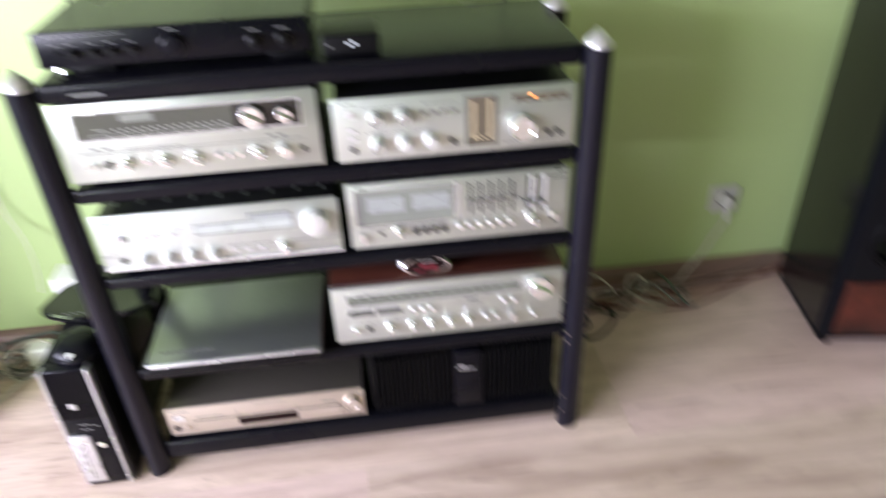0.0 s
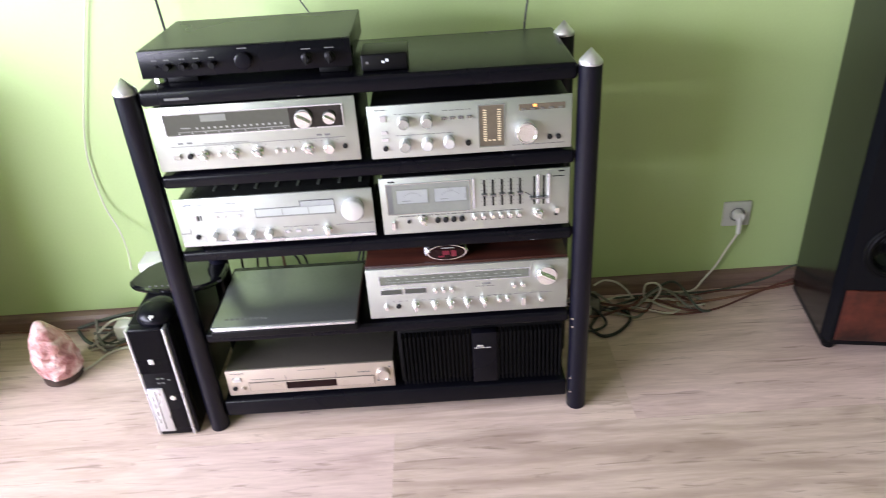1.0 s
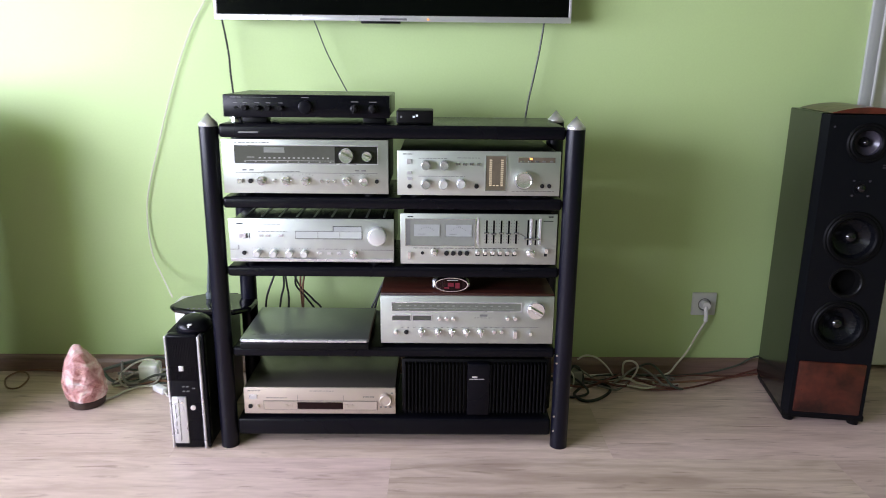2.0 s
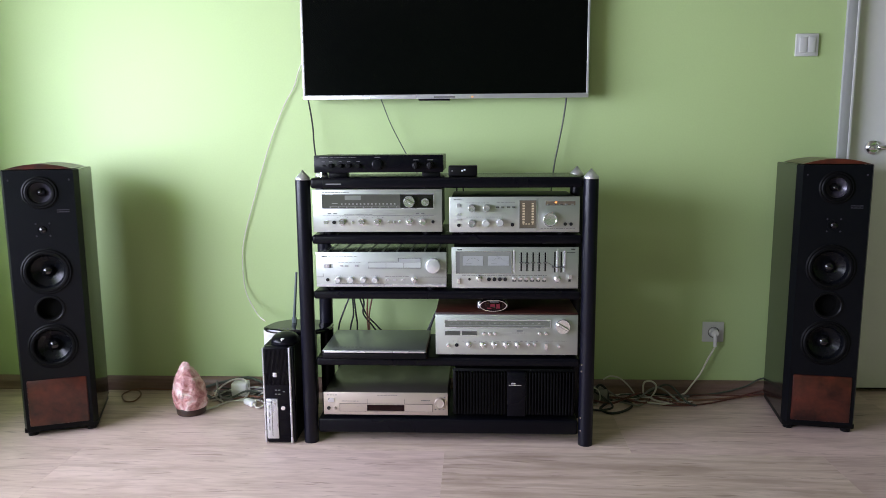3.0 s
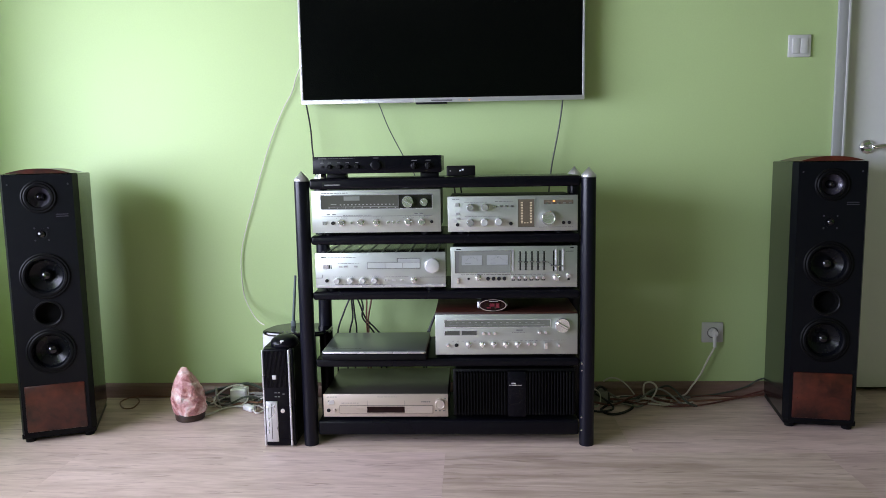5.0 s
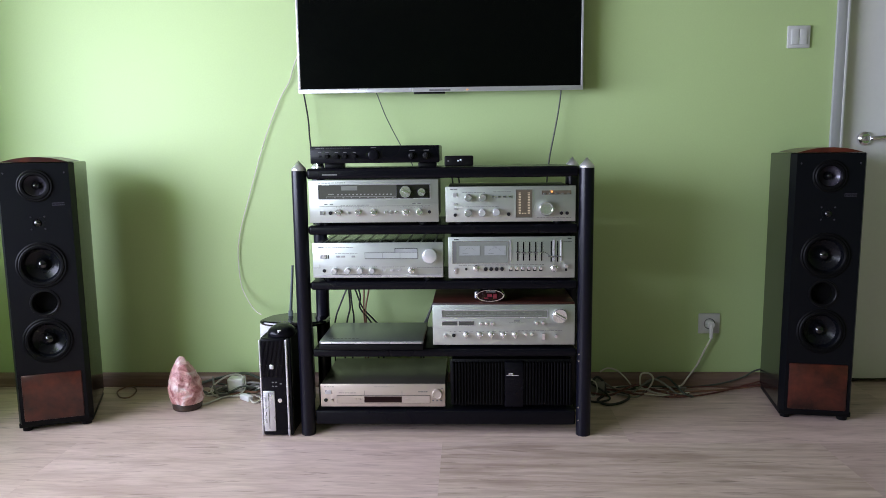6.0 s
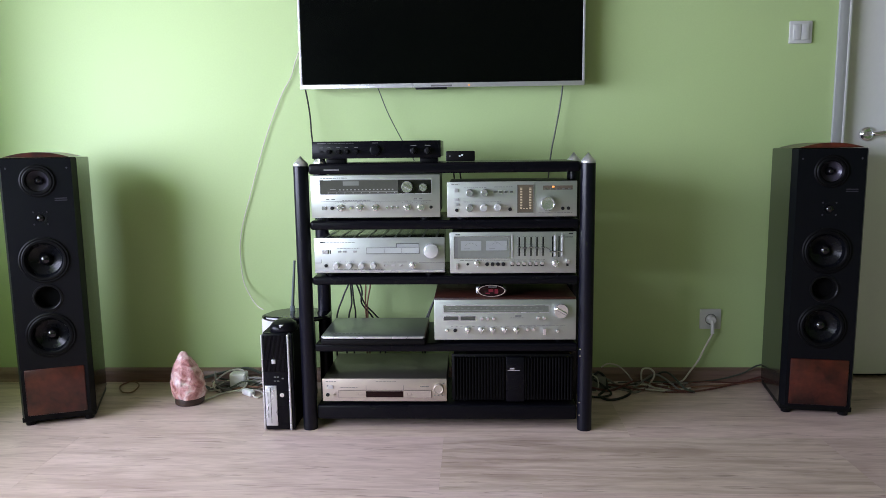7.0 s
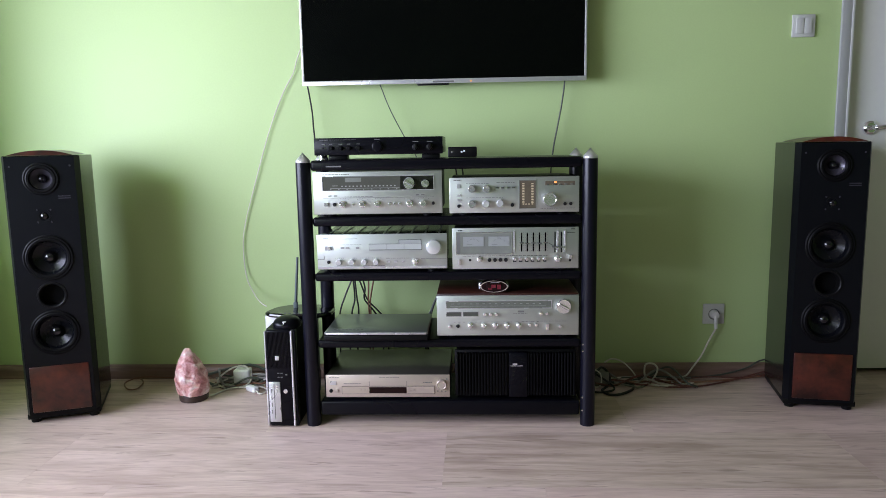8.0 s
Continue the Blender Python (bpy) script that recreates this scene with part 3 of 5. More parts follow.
def stereo_amplifier():
    # second shelf, left
    U = Unit("stereo_amplifier", "pale silver stereo amplifier with one large round knob", (-0.427, FY - 0.002, 0.5460), 0.435, 0.118, 0.33, 230, 62, M_SILVER2, M_COVER, case_h=0.112, foot=0.0125, case_label="dark metal cover with pale vent ribs")
    slot = finish(box(B(), -0.003, 0.003, 0.0, 0.24, 0, 0.0016, 0.0004, 1), "vent_rib", M_SLOTRIB)
    for i in range(9):
        part("vent_rib", slot, None, U.case, at=(0.03 + i * 0.047, 0.05, 0.1118))
    U.knob(207, 23, 13, 0.024, "plain", M_KNOBW, "large satin volume knob")
    U.plate("display_bar", 93, 18, 185, 28, M_BAR, 0.002, "pale selector display bar")
    U.plate("display_flag", 146, 11, 185, 17.6, M_METER, 0.002)
    U.marks([(93 + k * 15.3, 18.6, 93.6 + k * 15.3, 27.6) for k in (2, 4)] + [(93, 27.2, 185, 28)], M_METERBAY, 0.0026, "selector_marks")
    U.rim("display_rim", 93, 18, 185, 28, 0.8, M_INKL, 0.0015)
    U.marks([(145, 11, 146, 18), (145, 10.3, 185, 11.2)], M_INK)
    for u in (39, 62, 84, 105):
        U.knob(u, 49, 5.2, 0.020, "plain", M_KNOBW, "small satin knob")
        U.marks([(u - 7.5 + k * 3.6, 41.6, u - 6.9 + k * 3.6, 42.6) for k in range(5)], M_INKL, name="scale_ticks")
    U.knob(174, 49, 5.6, 0.020, "lever", turn=0)
    U.knob(20, 49, 3, 0.003, "peg", M_INK, name="headphone_socket")
    U.plate("power_switch", 14, 21, 24, 28, M_EDGE, 0.004)
    U.marks([(24.5, 21, 26.0, 28), (27.5, 21, 29, 28)] + words(10, 7.5, 20, 2.4, 0.4, seed=2), M_INK)
    for u in (45, 54, 72, 126, 139, 153):
        v = 24 if u < 80 else 49
        U.plate("button", u - 3, v - 1.6, u + 3, v + 1.6, M_EDGE, 0.003)
    U.marks(words(22, 8, 72, 1.2, seed=12) + words(40, 18.5, 80, 1.0, seed=13) + words(34, 56, 120, 1.0, seed=14) + words(122, 43, 165, 1.0, seed=15)
            + [(0.5, 43.6, 12, 44.3), (12, 38, 12.6, 44.3), (184, 43.6, 229, 44.3)], M_INKL)
    # panel edge line along the bottom
    U.plate("lower_rail", 1, 57, 229, 60.5, M_EDGE, 0.003)


def graphic_equalizer():
    U = Unit("graphic_equalizer", "silver graphic equalizer with two pale meters and sliders", (0.025, FY + 0.004, 0.5415), 0.417, 0.138, 0.28, 220, 72, M_SILVER, M_MATT)
    U.plate("meter_panel", 8, 8, 104, 45, M_METERBAY, 0.002, "grey glass meter window")
    U.rim("window_frame", 8, 8, 104, 45, 1.1, M_SATIN, 0.003)
    for i, (a, b) in enumerate(((19, 55), (63, 100))):
        U.rim("meter_rim", a, 15, b, 32, 0.6, M_METERBAY, 0.0030)
        m = U.plate("level_meter", a, 15, b, 32, M_METER, 0.0026, "pale blue-white needle meter")
        bm = B()
        for k in range(9):
            t = -0.7 + k * 0.175
            cx, cz = U.x((a + b) / 2 + math.sin(t) * 15), U.z(36 - math.cos(t) * 17)
            box(bm, cx - 0.0006, cx + 0.0006, -0.0031, -0.0024, cz - 0.0014, cz + 0.0014)
        box(bm, U.x(a + 6), U.x(a + 16), -0.0031, -0.0024, U.z(29), U.z(28.4))
        part("needle", bm, M_INKL, m, smooth=False)
    # dark strip painted for the shadow along the recessed window's left edge
    U.plate("corner_bezel", 8, 8, 14, 45, M_INKL, 0.0024)
    # sliders
    for i, u in enumerate((121, 131, 141.5, 152, 162.5)):
        s = U.plate("slider_slot", u - 1.2, 9, u + 1.2, 42, M_DARK, 0.0008)
        U.plate("slider_knob", u - 3.4, 25.6 + (i % 2), u + 3.4, 27.6 + (i % 2), M_LID, 0.009, parent=s)
        U.marks([(u - 3.6, 8 + k * 4.6, u - 2.4, 8.5 + k * 4.6) for k in range(8)] + [(u + 2.4, 8 + k * 4.6, u + 3.6, 8.5 + k * 4.6) for k in range(8)], M_INKL, name="scale_ticks")
    for u, v in ((179, 34), (190, 34)):
        s = U.plate("slider_slot", u - 1.1, 8, u + 1.1, 44, M_DARK, 0.0008)
        U.plate("slider_knob", u - 5.4, v - 1.1, u + 5.4, v + 1.1, M_LID, 0.010, parent=s)
    for u in (108.5, 183.5, 196):
        U.plate("chrome_strip", u - 1.4, 6, u + 1.4, 43, M_EDGE, 0.003)
    U.marks([(168 + k * 1.6, 27.5 + k * 1.0, 170 + k * 1.6, 28.5 + k * 1.0) for k in range(5)], M_INKL, name="band_mark")
    for u in (65, 74.5, 84, 93.5):
        U.knob(u, 56, 3.3, 0.006, "peg", M_INK, name="button")
    for i in range(6):
        U.knob(109 + i * 10.4, 54.5, 3.2, 0.010, "peg", M_KNOB, name="button")
        U.marks([(106 + i * 10.4, 56.5, 112 + i * 10.4, 60)], M_INK, name="button_slot")
    U.knob(48, 54.5, 5.2, 0.018, "lever", turn=-40)
    U.knob(184, 55, 6.0, 0.018, "lever", turn=-40)
    U.plate("toggle_switch", 10.5, 54, 14.5, 64, M_KNOB, 0.010, "chrome toggle")
    U.plate("toggle_switch", 203, 48, 208, 55, M_KNOB, 0.010, "chrome toggle")
    U.marks([(203, 55, 207, 60), (10.5, 54, 14.5, 57)], M_INK, name="switch_slot")
    U.knob(31, 56, 2.2, 0.003, "peg", M_INK, name="headphone_socket")
    U.marks(words(10, 4.5, 18, 2.4, 0.3, seed=21) + words(207, 3.5, 214, 2.4, 0.3, seed=22) + [(200, 9, 214, 10), (196, 9, 196.5, 40)] + words(18, 49, 60, 1, seed=23) + words(62, 49, 166, 0.9, seed=24), M_INK)


def tuner_receiver():
    U = Unit("wooden_receiver", "vintage silver receiver in reddish mahogany case", (-0.030, FY + 0.000, 0.3150), 0.474, 0.137, 0.36, 250, 71, M_SILVER, M_CASE, case_h=0.143, case_in=0.0, panel=0.008, foot=0.0125, case_label="glossy reddish mahogany veneer case")
    U.rim("dial_frame", 17, 10, 202, 22, 1.0, M_EDGE, 0.002)
    U.plate("tuning_scale", 17, 10, 202, 22, M_SCALE, 0.0012, "long smoked tuning scale")
    U.marks([(26 + i * 11, 14, 30 + i * 11, 14.7) for i in range(15)] + [(24, 18.3, 192, 18.7)], M_PALE, 0.0019, "scale_print")
    for a, b in ((17, 43), (47, 73)):
        U.rim("meter_rim", a, 29, b, 36, 0.8, M_EDGE, 0.002)
        U.plate("small_meter", a, 29, b, 36, M_DIAL, 0.0012, "small dark signal meter")
    U.knob(223, 19, 13, 0.024, "cross", label="large chrome tuning knob")
    for u, d in ((59, 0.02), (83, 0.02), (103, 0.02), (124, 0.02), (145, 0.02)):
        U.knob(u, 53, 5.0, d, "lever", turn=0)
    for u, v in ((85, 33), (95, 33), (105, 33), (183, 32), (194, 32), (22, 54), (164, 52), (175, 52), (217, 55)):
        U.knob(u, v, 3.0, 0.010, "peg", name="button")
    U.plate("toggle_switch", 192, 50, 197, 61, M_KNOB, 0.012, "chrome toggle")
    U.knob(37, 54, 3.2, 0.003, "peg", M_INK, name="headphone_socket")
    U.marks([(143, 27, 154, 30)] + words(135, 32, 160, 1, seed=31) + words(30, 47, 180, 0.8, 5, seed=32) + words(150, 46, 230, 0.8, seed=33), M_INKL)
    return U


def disc_player():
    U = Unit("disc_player", "champagne gold disc player with dark centre display", (-0.419, FY + 0.008, 0.0955), 0.428, 0.080, 0.31, 219, 41, M_CHAMP, M_CHAMPTOP, case_h=0.0795, case_in=0.001, foot=0.010, case_label="bronze grey sheet metal cover")
    U.plate("tray_bar", 29, 21, 192, 34, M_CHAMP, 0.003)
    U.rim("tray_rim", 29, 21, 192, 34, 0.7, M_CHAMPTOP, 0.0015)
    U.plate("display", 77, 22, 143, 33, M_REDGLASS, 0.0036, "dark reddish display window")
    U.knob(205, 17, 9, 0.014, "dish", M_CHAMP, "round jog dial")
    U.plate("power_button", 8, 11, 19, 18, M_EDGE, 0.003)
    U.knob(9, 29, 3.2, 0.003, "peg", M_INK, name="headphone_socket")
    U.knob(20, 29, 2.6, 0.008, "peg", M_CHAMP, name="level_knob")
    for u in (61, 68, 75, 148, 155):
        U.plate("button", u - 2.4, 25, u + 2.4, 28.5, M_CHAMP, 0.005)
    U.marks(words(6, 5, 24, 1.6, seed=41) + words(32, 16, 62, 1.4, seed=42) + words(172, 14, 188, 2.2, 0.6, seed=43) + [(77, 12, 77.6, 20), (143, 12, 143.6, 20)] + words(95, 5, 130, 0.9, seed=44) + [(212, 7, 215, 9)] + [(196 + 7 * i, 29, 199 + 7 * i, 31) for i in range(3)], M_INKL)


def power_amplifier():
    U = Unit("power_amplifier", "black power amplifier with vertical heat sink fins", (0.027, FY + 0.022, 0.0970), 0.414, 0.162, 0.30, 219, 86, M_MATT, M_MATT, foot=0.012)
    me = finish(box(B(), -0.0024, 0.0024, -0.022, 0.0, 0.004, 0.152, 0.0008, 1), "fin", M_FIN)
    n = 17
    for i in range(n):
        part("fin", me, None, U.e, at=(0.010 + i * (0.165 / (n - 1)), 0, 0.002))
        part("fin", me, None, U.e, at=(0.414 - 0.010 - i * (0.165 / (n - 1)), 0, 0.002))
    part("centre_panel", box(B(), 0.184, 0.246, -0.024, 0.0, 0.002, 0.157, 0.002), M_BLACK, U.e, "black centre panel")
    U.marks([(104, 22, 112, 24.6), (100, 26, 122, 27)], M_EDGE, 0.0255, "badge")


def preamplifier():
    U = Unit("preamplifier", "low black preamplifier with small dark knobs", (-0.428, -0.496, 0.9252), 0.426, 0.0560, 0.27, 229, 32, M_BLACK, M_BLACK, case_h=0.0555, case_in=0.001, foot=0)
    for u in (30, 47, 62, 79):
        U.knob(u, 19, 3.6, 0.012, "plain", M_MATT)
    U.knob(113, 17, 9.0, 0.010, "plain", M_BLACK, "large black volume knob")
    for u in (181, 206):
        U.knob(u, 19, 6.0, 0.018, "lever", M_MATT, turn=8)
    U.plate("button", 15, 17, 19, 20, M_MATT, 0.004)
    U.marks(words(10, 3.5, 25, 2, 0.4, seed=51) + words(28, 3.5, 75, 0.7, seed=52), M_INKL)
    U.marks([(14, 11, 20, 12), (27, 11, 33, 12), (44, 11, 50, 12), (59, 11, 65, 12), (76, 11, 82, 12), (108, 3, 118, 4), (176, 8.5, 186, 9.5), (201, 8.5, 211, 9.5)], M_INKL)
    # isolation feet under the case
    part("isolation_foot", box(B(), 0.042, 0.105, 0.02, 0.07, -0.0155, -0.0005, 0.002), M_MATT, U.e)
    part("isolation_foot", box(B(), 0.355, 0.415, 0.02, 0.07, -0.0155, -0.0005, 0.002), M_MATT, U.e)
    for x in (0.03, 0.37):
        part("isolation_foot", box(B(), x, x + 0.03, 0.21, 0.24, -0.0155, -0.0005, 0.002), M_MATT, U.e)
    part("isolation_foot", rod(B(), (0.022, 0.04, -0.0155), (0.022, 0.04, -0.0005), 0.016, 0.013, 24), M_CHROME, U.e, "silver cone foot")
    # thin case seam on the lid
    part("lid_seam", box(B(), 0.002, 0.424, 0.008, 0.2690, 0.0550, 0.0564, 0.0005, 1), M_BLACK, U.e)


stereo_receiver()
integrated_amplifier()
stereo_amplifier()
graphic_equalizer()
tuner_receiver()
disc_player()
power_amplifier()
preamplifier()

# ---- rack ----
def hifi_rack():
    e = thing("hifi_rack", (0, 0, 0), "black hi-fi rack with round tube posts and silver cone caps", "rack")
    XL, XR, YF, YB = -0.464, 0.477, -0.512, -0.268
    post = finish(rod(B(), (0, 0, 0.0), (0, 0, 0.902), 0.0245, segs=36), "post", M_POST)
    cap = finish(lathe(B(), [(0, 0), (0.0235, 0), (0.0245, 0.003), (0.0235, 0.008), (0.0, 0.034)], 36, axis="Z"), "cone_cap", M_CAP)
    for x in (XL, XR):
        for y in (YF, YB):
            p = part("post", post, None, e, at=(x if y == YF else x - math.copysign(0.012, x), y, 0))
            part("cone_cap", cap, None, p, "polished silver cone cap", at=(0, 0, 0.9025))
    for zt, th in ((0.9095, 0.035), (0.7215, 0.031), (0.5335, 0.029), (0.3025, 0.029)):
        bm = box(B(), XL + 0.026, XR - 0.026, YF - 0.010, YB + 0.060, zt - th, zt, 0.009, 4)
        s = part("shelf", bm, M_BLACK, e, "black board with rounded edge")
        for x, sx in ((XL, 1), (XR, -1)):
            for y in (YF + 0.006, YB):
                part("bracket", rod(B(), (x + sx * 0.018, y, zt - th / 2), (x + sx * 0.032, y, zt - th / 2), 0.009, segs=14), M_POST, s)
    bm = box(B(), XL + 0.026, XR - 0.026, YF - 0.008, YB + 0.060, 0.034, 0.0850, 0.008, 3)
    part("base_shelf", bm, M_BLACK, e, "thick black bottom board")
    # small metal screws on the inner sides of the front posts
    sc = finish(lathe(B(), [(0, 0.003), (0.003, 0.002), (0.0035, 0), (0.0035, -0.004)], 12), "screw", M_CHROME)
    for z in (0.10, 0.055, 0.262, 0.285):
        part("screw", sc, None, e, at=(XR - 0.020, YF - 0.016, z))
    part("badge", box(B(), -0.386, -0.336, YF - 0.0108, YF - 0.009, 0.8865, 0.8910), M_INKL, e, "faint grey badge")


hifi_rack()


# ---- loudspeakers ----
def floor_loudspeaker():
    W, C, CX, D, H, Z0 = 0.213, 0.024, 0.013, 0.305, 0.940, 0.030
    e = thing("loudspeaker", (0, 0, 0), "tall black floor-standing loudspeaker with reddish wood plinth panel", "loudspeaker", "pair of loudspeakers")
    hw = W / 2
    bm = B()
    out = [(hw + CX, C + 0.001), (hw + CX, D), (-hw - CX, D), (-hw - CX, C + 0.001)]
    a = [bm.verts.new((x, y, Z0)) for x, y in out]
    b = [bm.verts.new((x, y, H)) for x, y in out]
    for i in range(4):
        j = (i + 1) % 4
        bm.faces.new((a[i], a[j], b[j], b[i]))
    bm.faces.new(a[::-1])
    bm.faces.new(b)
    bmesh.ops.bevel(bm, geom=[x for x in bm.edges], offset=0.0022, segments=2, affect="EDGES")
    part("cabinet", bm, M_ASH, e, "black ash veneered cabinet")
    # arched wooden cap behind the top of the baffle
    bm = B()
    n = 20
    f = []
    for i in range(n + 1):
        t = -1 + 2 * i / n
        f.append((t * (hw - 0.004), H + 0.0015 + 0.017 * (1 - t * t)))
    front = [bm.verts.new((x, 0.004, z)) for x, z in f]
    rear = [bm.verts.new((x, 0.28, z)) for x, z in f]
    for i in range(n):
        bm.faces.new((front[i], front[i + 1], rear[i + 1], rear[i]))
    bm.faces.new(front[::-1])
    bm.faces.new(rear)
    bm.faces.new((front[0], rear[0], rear[-1], front[-1]))
    part("top_cap", bm, M_BURL, e, "arched burl wood top")
    # baffle: a plate with chamfered sides and round holes for the drivers
    bm = B()
    FR, BK = -0.006, C
    cells = [(0.215, 0.400, 0.325, 0.0725), (0.400, 0.510, 0.458, 0.040), (0.510, 0.675, 0.590, 0.0725), (0.675, 0.795, 0.735, 0.0125), (0.795, H - 0.002, 0.862, 0.0485)]
    for z0, z1, zc, r in cells:
        ring, edge, deep = [], [], []
        n = 56
        angs = sorted([2 * math.pi * i / n for i in range(n)] + [math.atan2(z - zc, x) % (2 * math.pi) for x in (-hw, hw) for z in (z0, z1)])
        for t in angs:
            c, sn = math.cos(t), math.sin(t)
            k = min(hw / abs(c) if abs(c) > 1e-9 else 9, ((z1 - zc) / sn if sn > 1e-9 else (z0 - zc) / sn if sn < -1e-9 else 9))
            ring.append(bm.verts.new((r * c, FR, zc + r * sn)))
            deep.append(bm.verts.new((r * c, BK, zc + r * sn)))
            edge.append(bm.verts.new((k * c, FR, zc + k * sn)))
        m = len(angs)
        for i in range(m):
            j = (i + 1) % m
            bm.faces.new((ring[i], ring[j], edge[j], edge[i]))
            bm.faces.new((ring[j], ring[i], deep[i], deep[j]))
    for sx in (-1, 1):
        q = [(sx * hw, FR, 0.031), (sx * (hw + CX), BK, 0.031), (sx * (hw + CX), BK, H - 0.002), (sx * hw, FR, H - 0.002)]
        bm.faces.new([bm.verts.new(p) for p in q])
    for z in (0.031, H - 0.002):
        bm.faces.new([bm.verts.new(p) for p in ((-hw, FR, z), (hw, FR, z), (hw + CX, BK, z), (-hw - CX, BK, z))])
    bm.faces.new([bm.verts.new(p) for p in ((-hw, FR, 0.031), (hw, FR, 0.031), (hw, FR, 0.215), (-hw, FR, 0.215))])
    bmesh.ops.remove_doubles(bm, verts=bm.verts, dist=0.0003)
    part("baffle", bm, M_BAFFLE, e, "black front baffle with chamfered sides")
    bm = box(B(), -0.095, 0.095, -0.010, 0.001, 0.040, 0.206, 0.004)
    part("wood_panel", bm, M_BURL, e, "glossy reddish burl wood panel")
    part("plinth", box(B(), -hw - 0.012, hw + 0.012, 0.010, D - 0.01, 0.012, 0.031, 0.003), M_MATT, e)
    ft = finish(rod(B(), (0, 0, 0), (0, 0, 0.014), 0.016, 0.018, 20), "foot", M_MATT)
    for x in (-hw + 0.012, hw - 0.012):
        for y in (0.018, D - 0.03):
            part("foot", ft, None, e, at=(x, y + 0.008, 0))

    def driver(name, z, r, cone, cap_r):
        d = part(name, lathe(B(), [(r + 0.008, 0.0055), (r + 0.008, 0.0085), (r + 0.004, 0.011), (r, 0.0105), (r - 0.001, 0.006)], 56, (0, 0, z)), M_RUBBER, e)
        part("surround", lathe(B(), [(r + 0.001, 0.0095), (r - 0.004, 0.013), (r - 0.010, 0.0125), (r - 0.014, 0.008)], 56, (0, 0, z)), M_RUBBER, d, "rubber surround")
        part("cone", lathe(B(), [(r - 0.013, 0.0085), (r * 0.72, -0.006), (r * 0.45, -0.017), (cap_r * 0.95, -0.022), (0, -0.023)], 56, (0, 0, z)), cone, d)
        part("dust_cap", lathe(B(), [(cap_r, -0.023), (cap_r * 0.92, -0.012), (cap_r * 0.62, -0.003), (cap_r * 0.28, 0.001), (0, 0.002)], 32, (0, 0, z)), M_DOME, d)
        # bore through the cabinet front
        return d

    driver("upper_driver", 0.862, 0.048, M_CONE2, 0.015)
    driver("mid_woofer", 0.590, 0.072, M_CONE, 0.022)
    driver("lower_woofer", 0.325, 0.072, M_CONE, 0.022)
    t = part("tweeter", lathe(B(), [(0.021, 0.0058), (0.021, 0.007), (0.016, 0.0075), (0.013, 0.0062)], 36, (0, 0, 0.735)), M_BAFFLE, e)
    part("dome", lathe(B(), [(0.012, 0.006), (0.010, 0.011), (0.005, 0.0145), (0, 0.0155)], 28, (0, 0, 0.735)), M_DOME, t)
    sc = finish(lathe(B(), [(0, 0.009), (0.0025, 0.0085), (0.003, 0.006)], 10), "screw", M_CONE2)
    for x in (-0.021, 0.021):
        for z in (0.714, 0.756):
            part("screw", sc, None, t, at=(x, 0, z))
    for x in (-0.092, 0.092):
        part("grille_socket", sc, None, e, at=(x, 0, 0.905))
    p = part("bass_port", lathe(B(), [(0.048, 0.0058), (0.047, 0.009), (0.042, 0.0095), (0.038, 0.006)], 48, (0, 0, 0.458)), M_MATT, e)
    part("port_tube", lathe(B(), [(0.0385, 0.0075), (0.037, 0.0), (0.036, -0.024), (0.0, -0.0245)], 40, (0, 0, 0.458)), M_DARK, p)
    bm = B()
    for i in range(2):
        box(bm, 0.048, 0.086, -0.0068, -0.0055, 0.793 + i * 0.007, 0.796 + i * 0.007)
    part("badge", bm, M_CONE2, e, "small dim grey badge")
    return e


spk = floor_loudspeaker()
spk.matrix_basis = pose(-1.376, -0.477, 0, 0, 0, 20.5)
copy_thing(spk, pose(1.316, -0.380, 0, 0, 0, -9.5))


# ---- television ----
def television():
    e = thing("television", (-0.553, -0.085, 1.1850), "flat wall-mounted television with thin silver bezel, switched off", "television")
    w, h = 1.0800, 0.6445
    part("housing", box(B(), 0.004, w - 0.004, 0.004, 0.055, 0.004, h - 0.004, 0.006), M_MATT, e)
    part("screen", box(B(), 0.008, w - 0.008, -0.0005, 0.006, 0.017, h - 0.008), M_SCREEN, e, "dark glossy blank screen", smooth=False)
    for x0, x1, z0, z1 in ((0, w, 0.0, 0.0165), (0, w, h - 0.008, h), (0, 0.0085, 0.0165, h - 0.008), (w - 0.0085, w, 0.0165, h - 0.008)):
        part("bezel", box(B(), x0, x1, -0.004, 0.010, z0, z1, 0.0015), M_EDGE, e, "silver bezel strip")
    part("logo_plate", box(B(), 0.50, 0.58, -0.0048, -0.003, 0.003, 0.009), M_INKL, e)
    part("standby_light", box(B(), 0.641, 0.648, -0.0052, -0.003, 0.004, 0.009, 0.001, 1), M_LED_O, e, "small lit orange standby light")
    part("sensor_bar", box(B(), 0.44, 0.56, 0.002, 0.03, -0.006, 0.004, 0.002), M_MATT, e)
    part("wall_mount", box(B(), 0.36, 0.73, 0.052, 0.0845, 0.14, 0.46, 0.004), M_MATT, e)


television()


# ---- switch and socket ----
def light_switch():
    e = thing("light_switch", (1.310, 0, 1.334), "white double rocker light switch on the green wall", "light switch")
    part("plate", box(B(), 0, 0.085, -0.010, -0.0005, 0, 0.083, 0.003), M_SWITCH, e)
    for x0, x1 in ((0.013, 0.042), (0.0432, 0.072)):
        part("rocker", box(B(), x0, x1, -0.0145, -0.009, 0.013, 0.070, 0.0025), M_SWITCH, e)


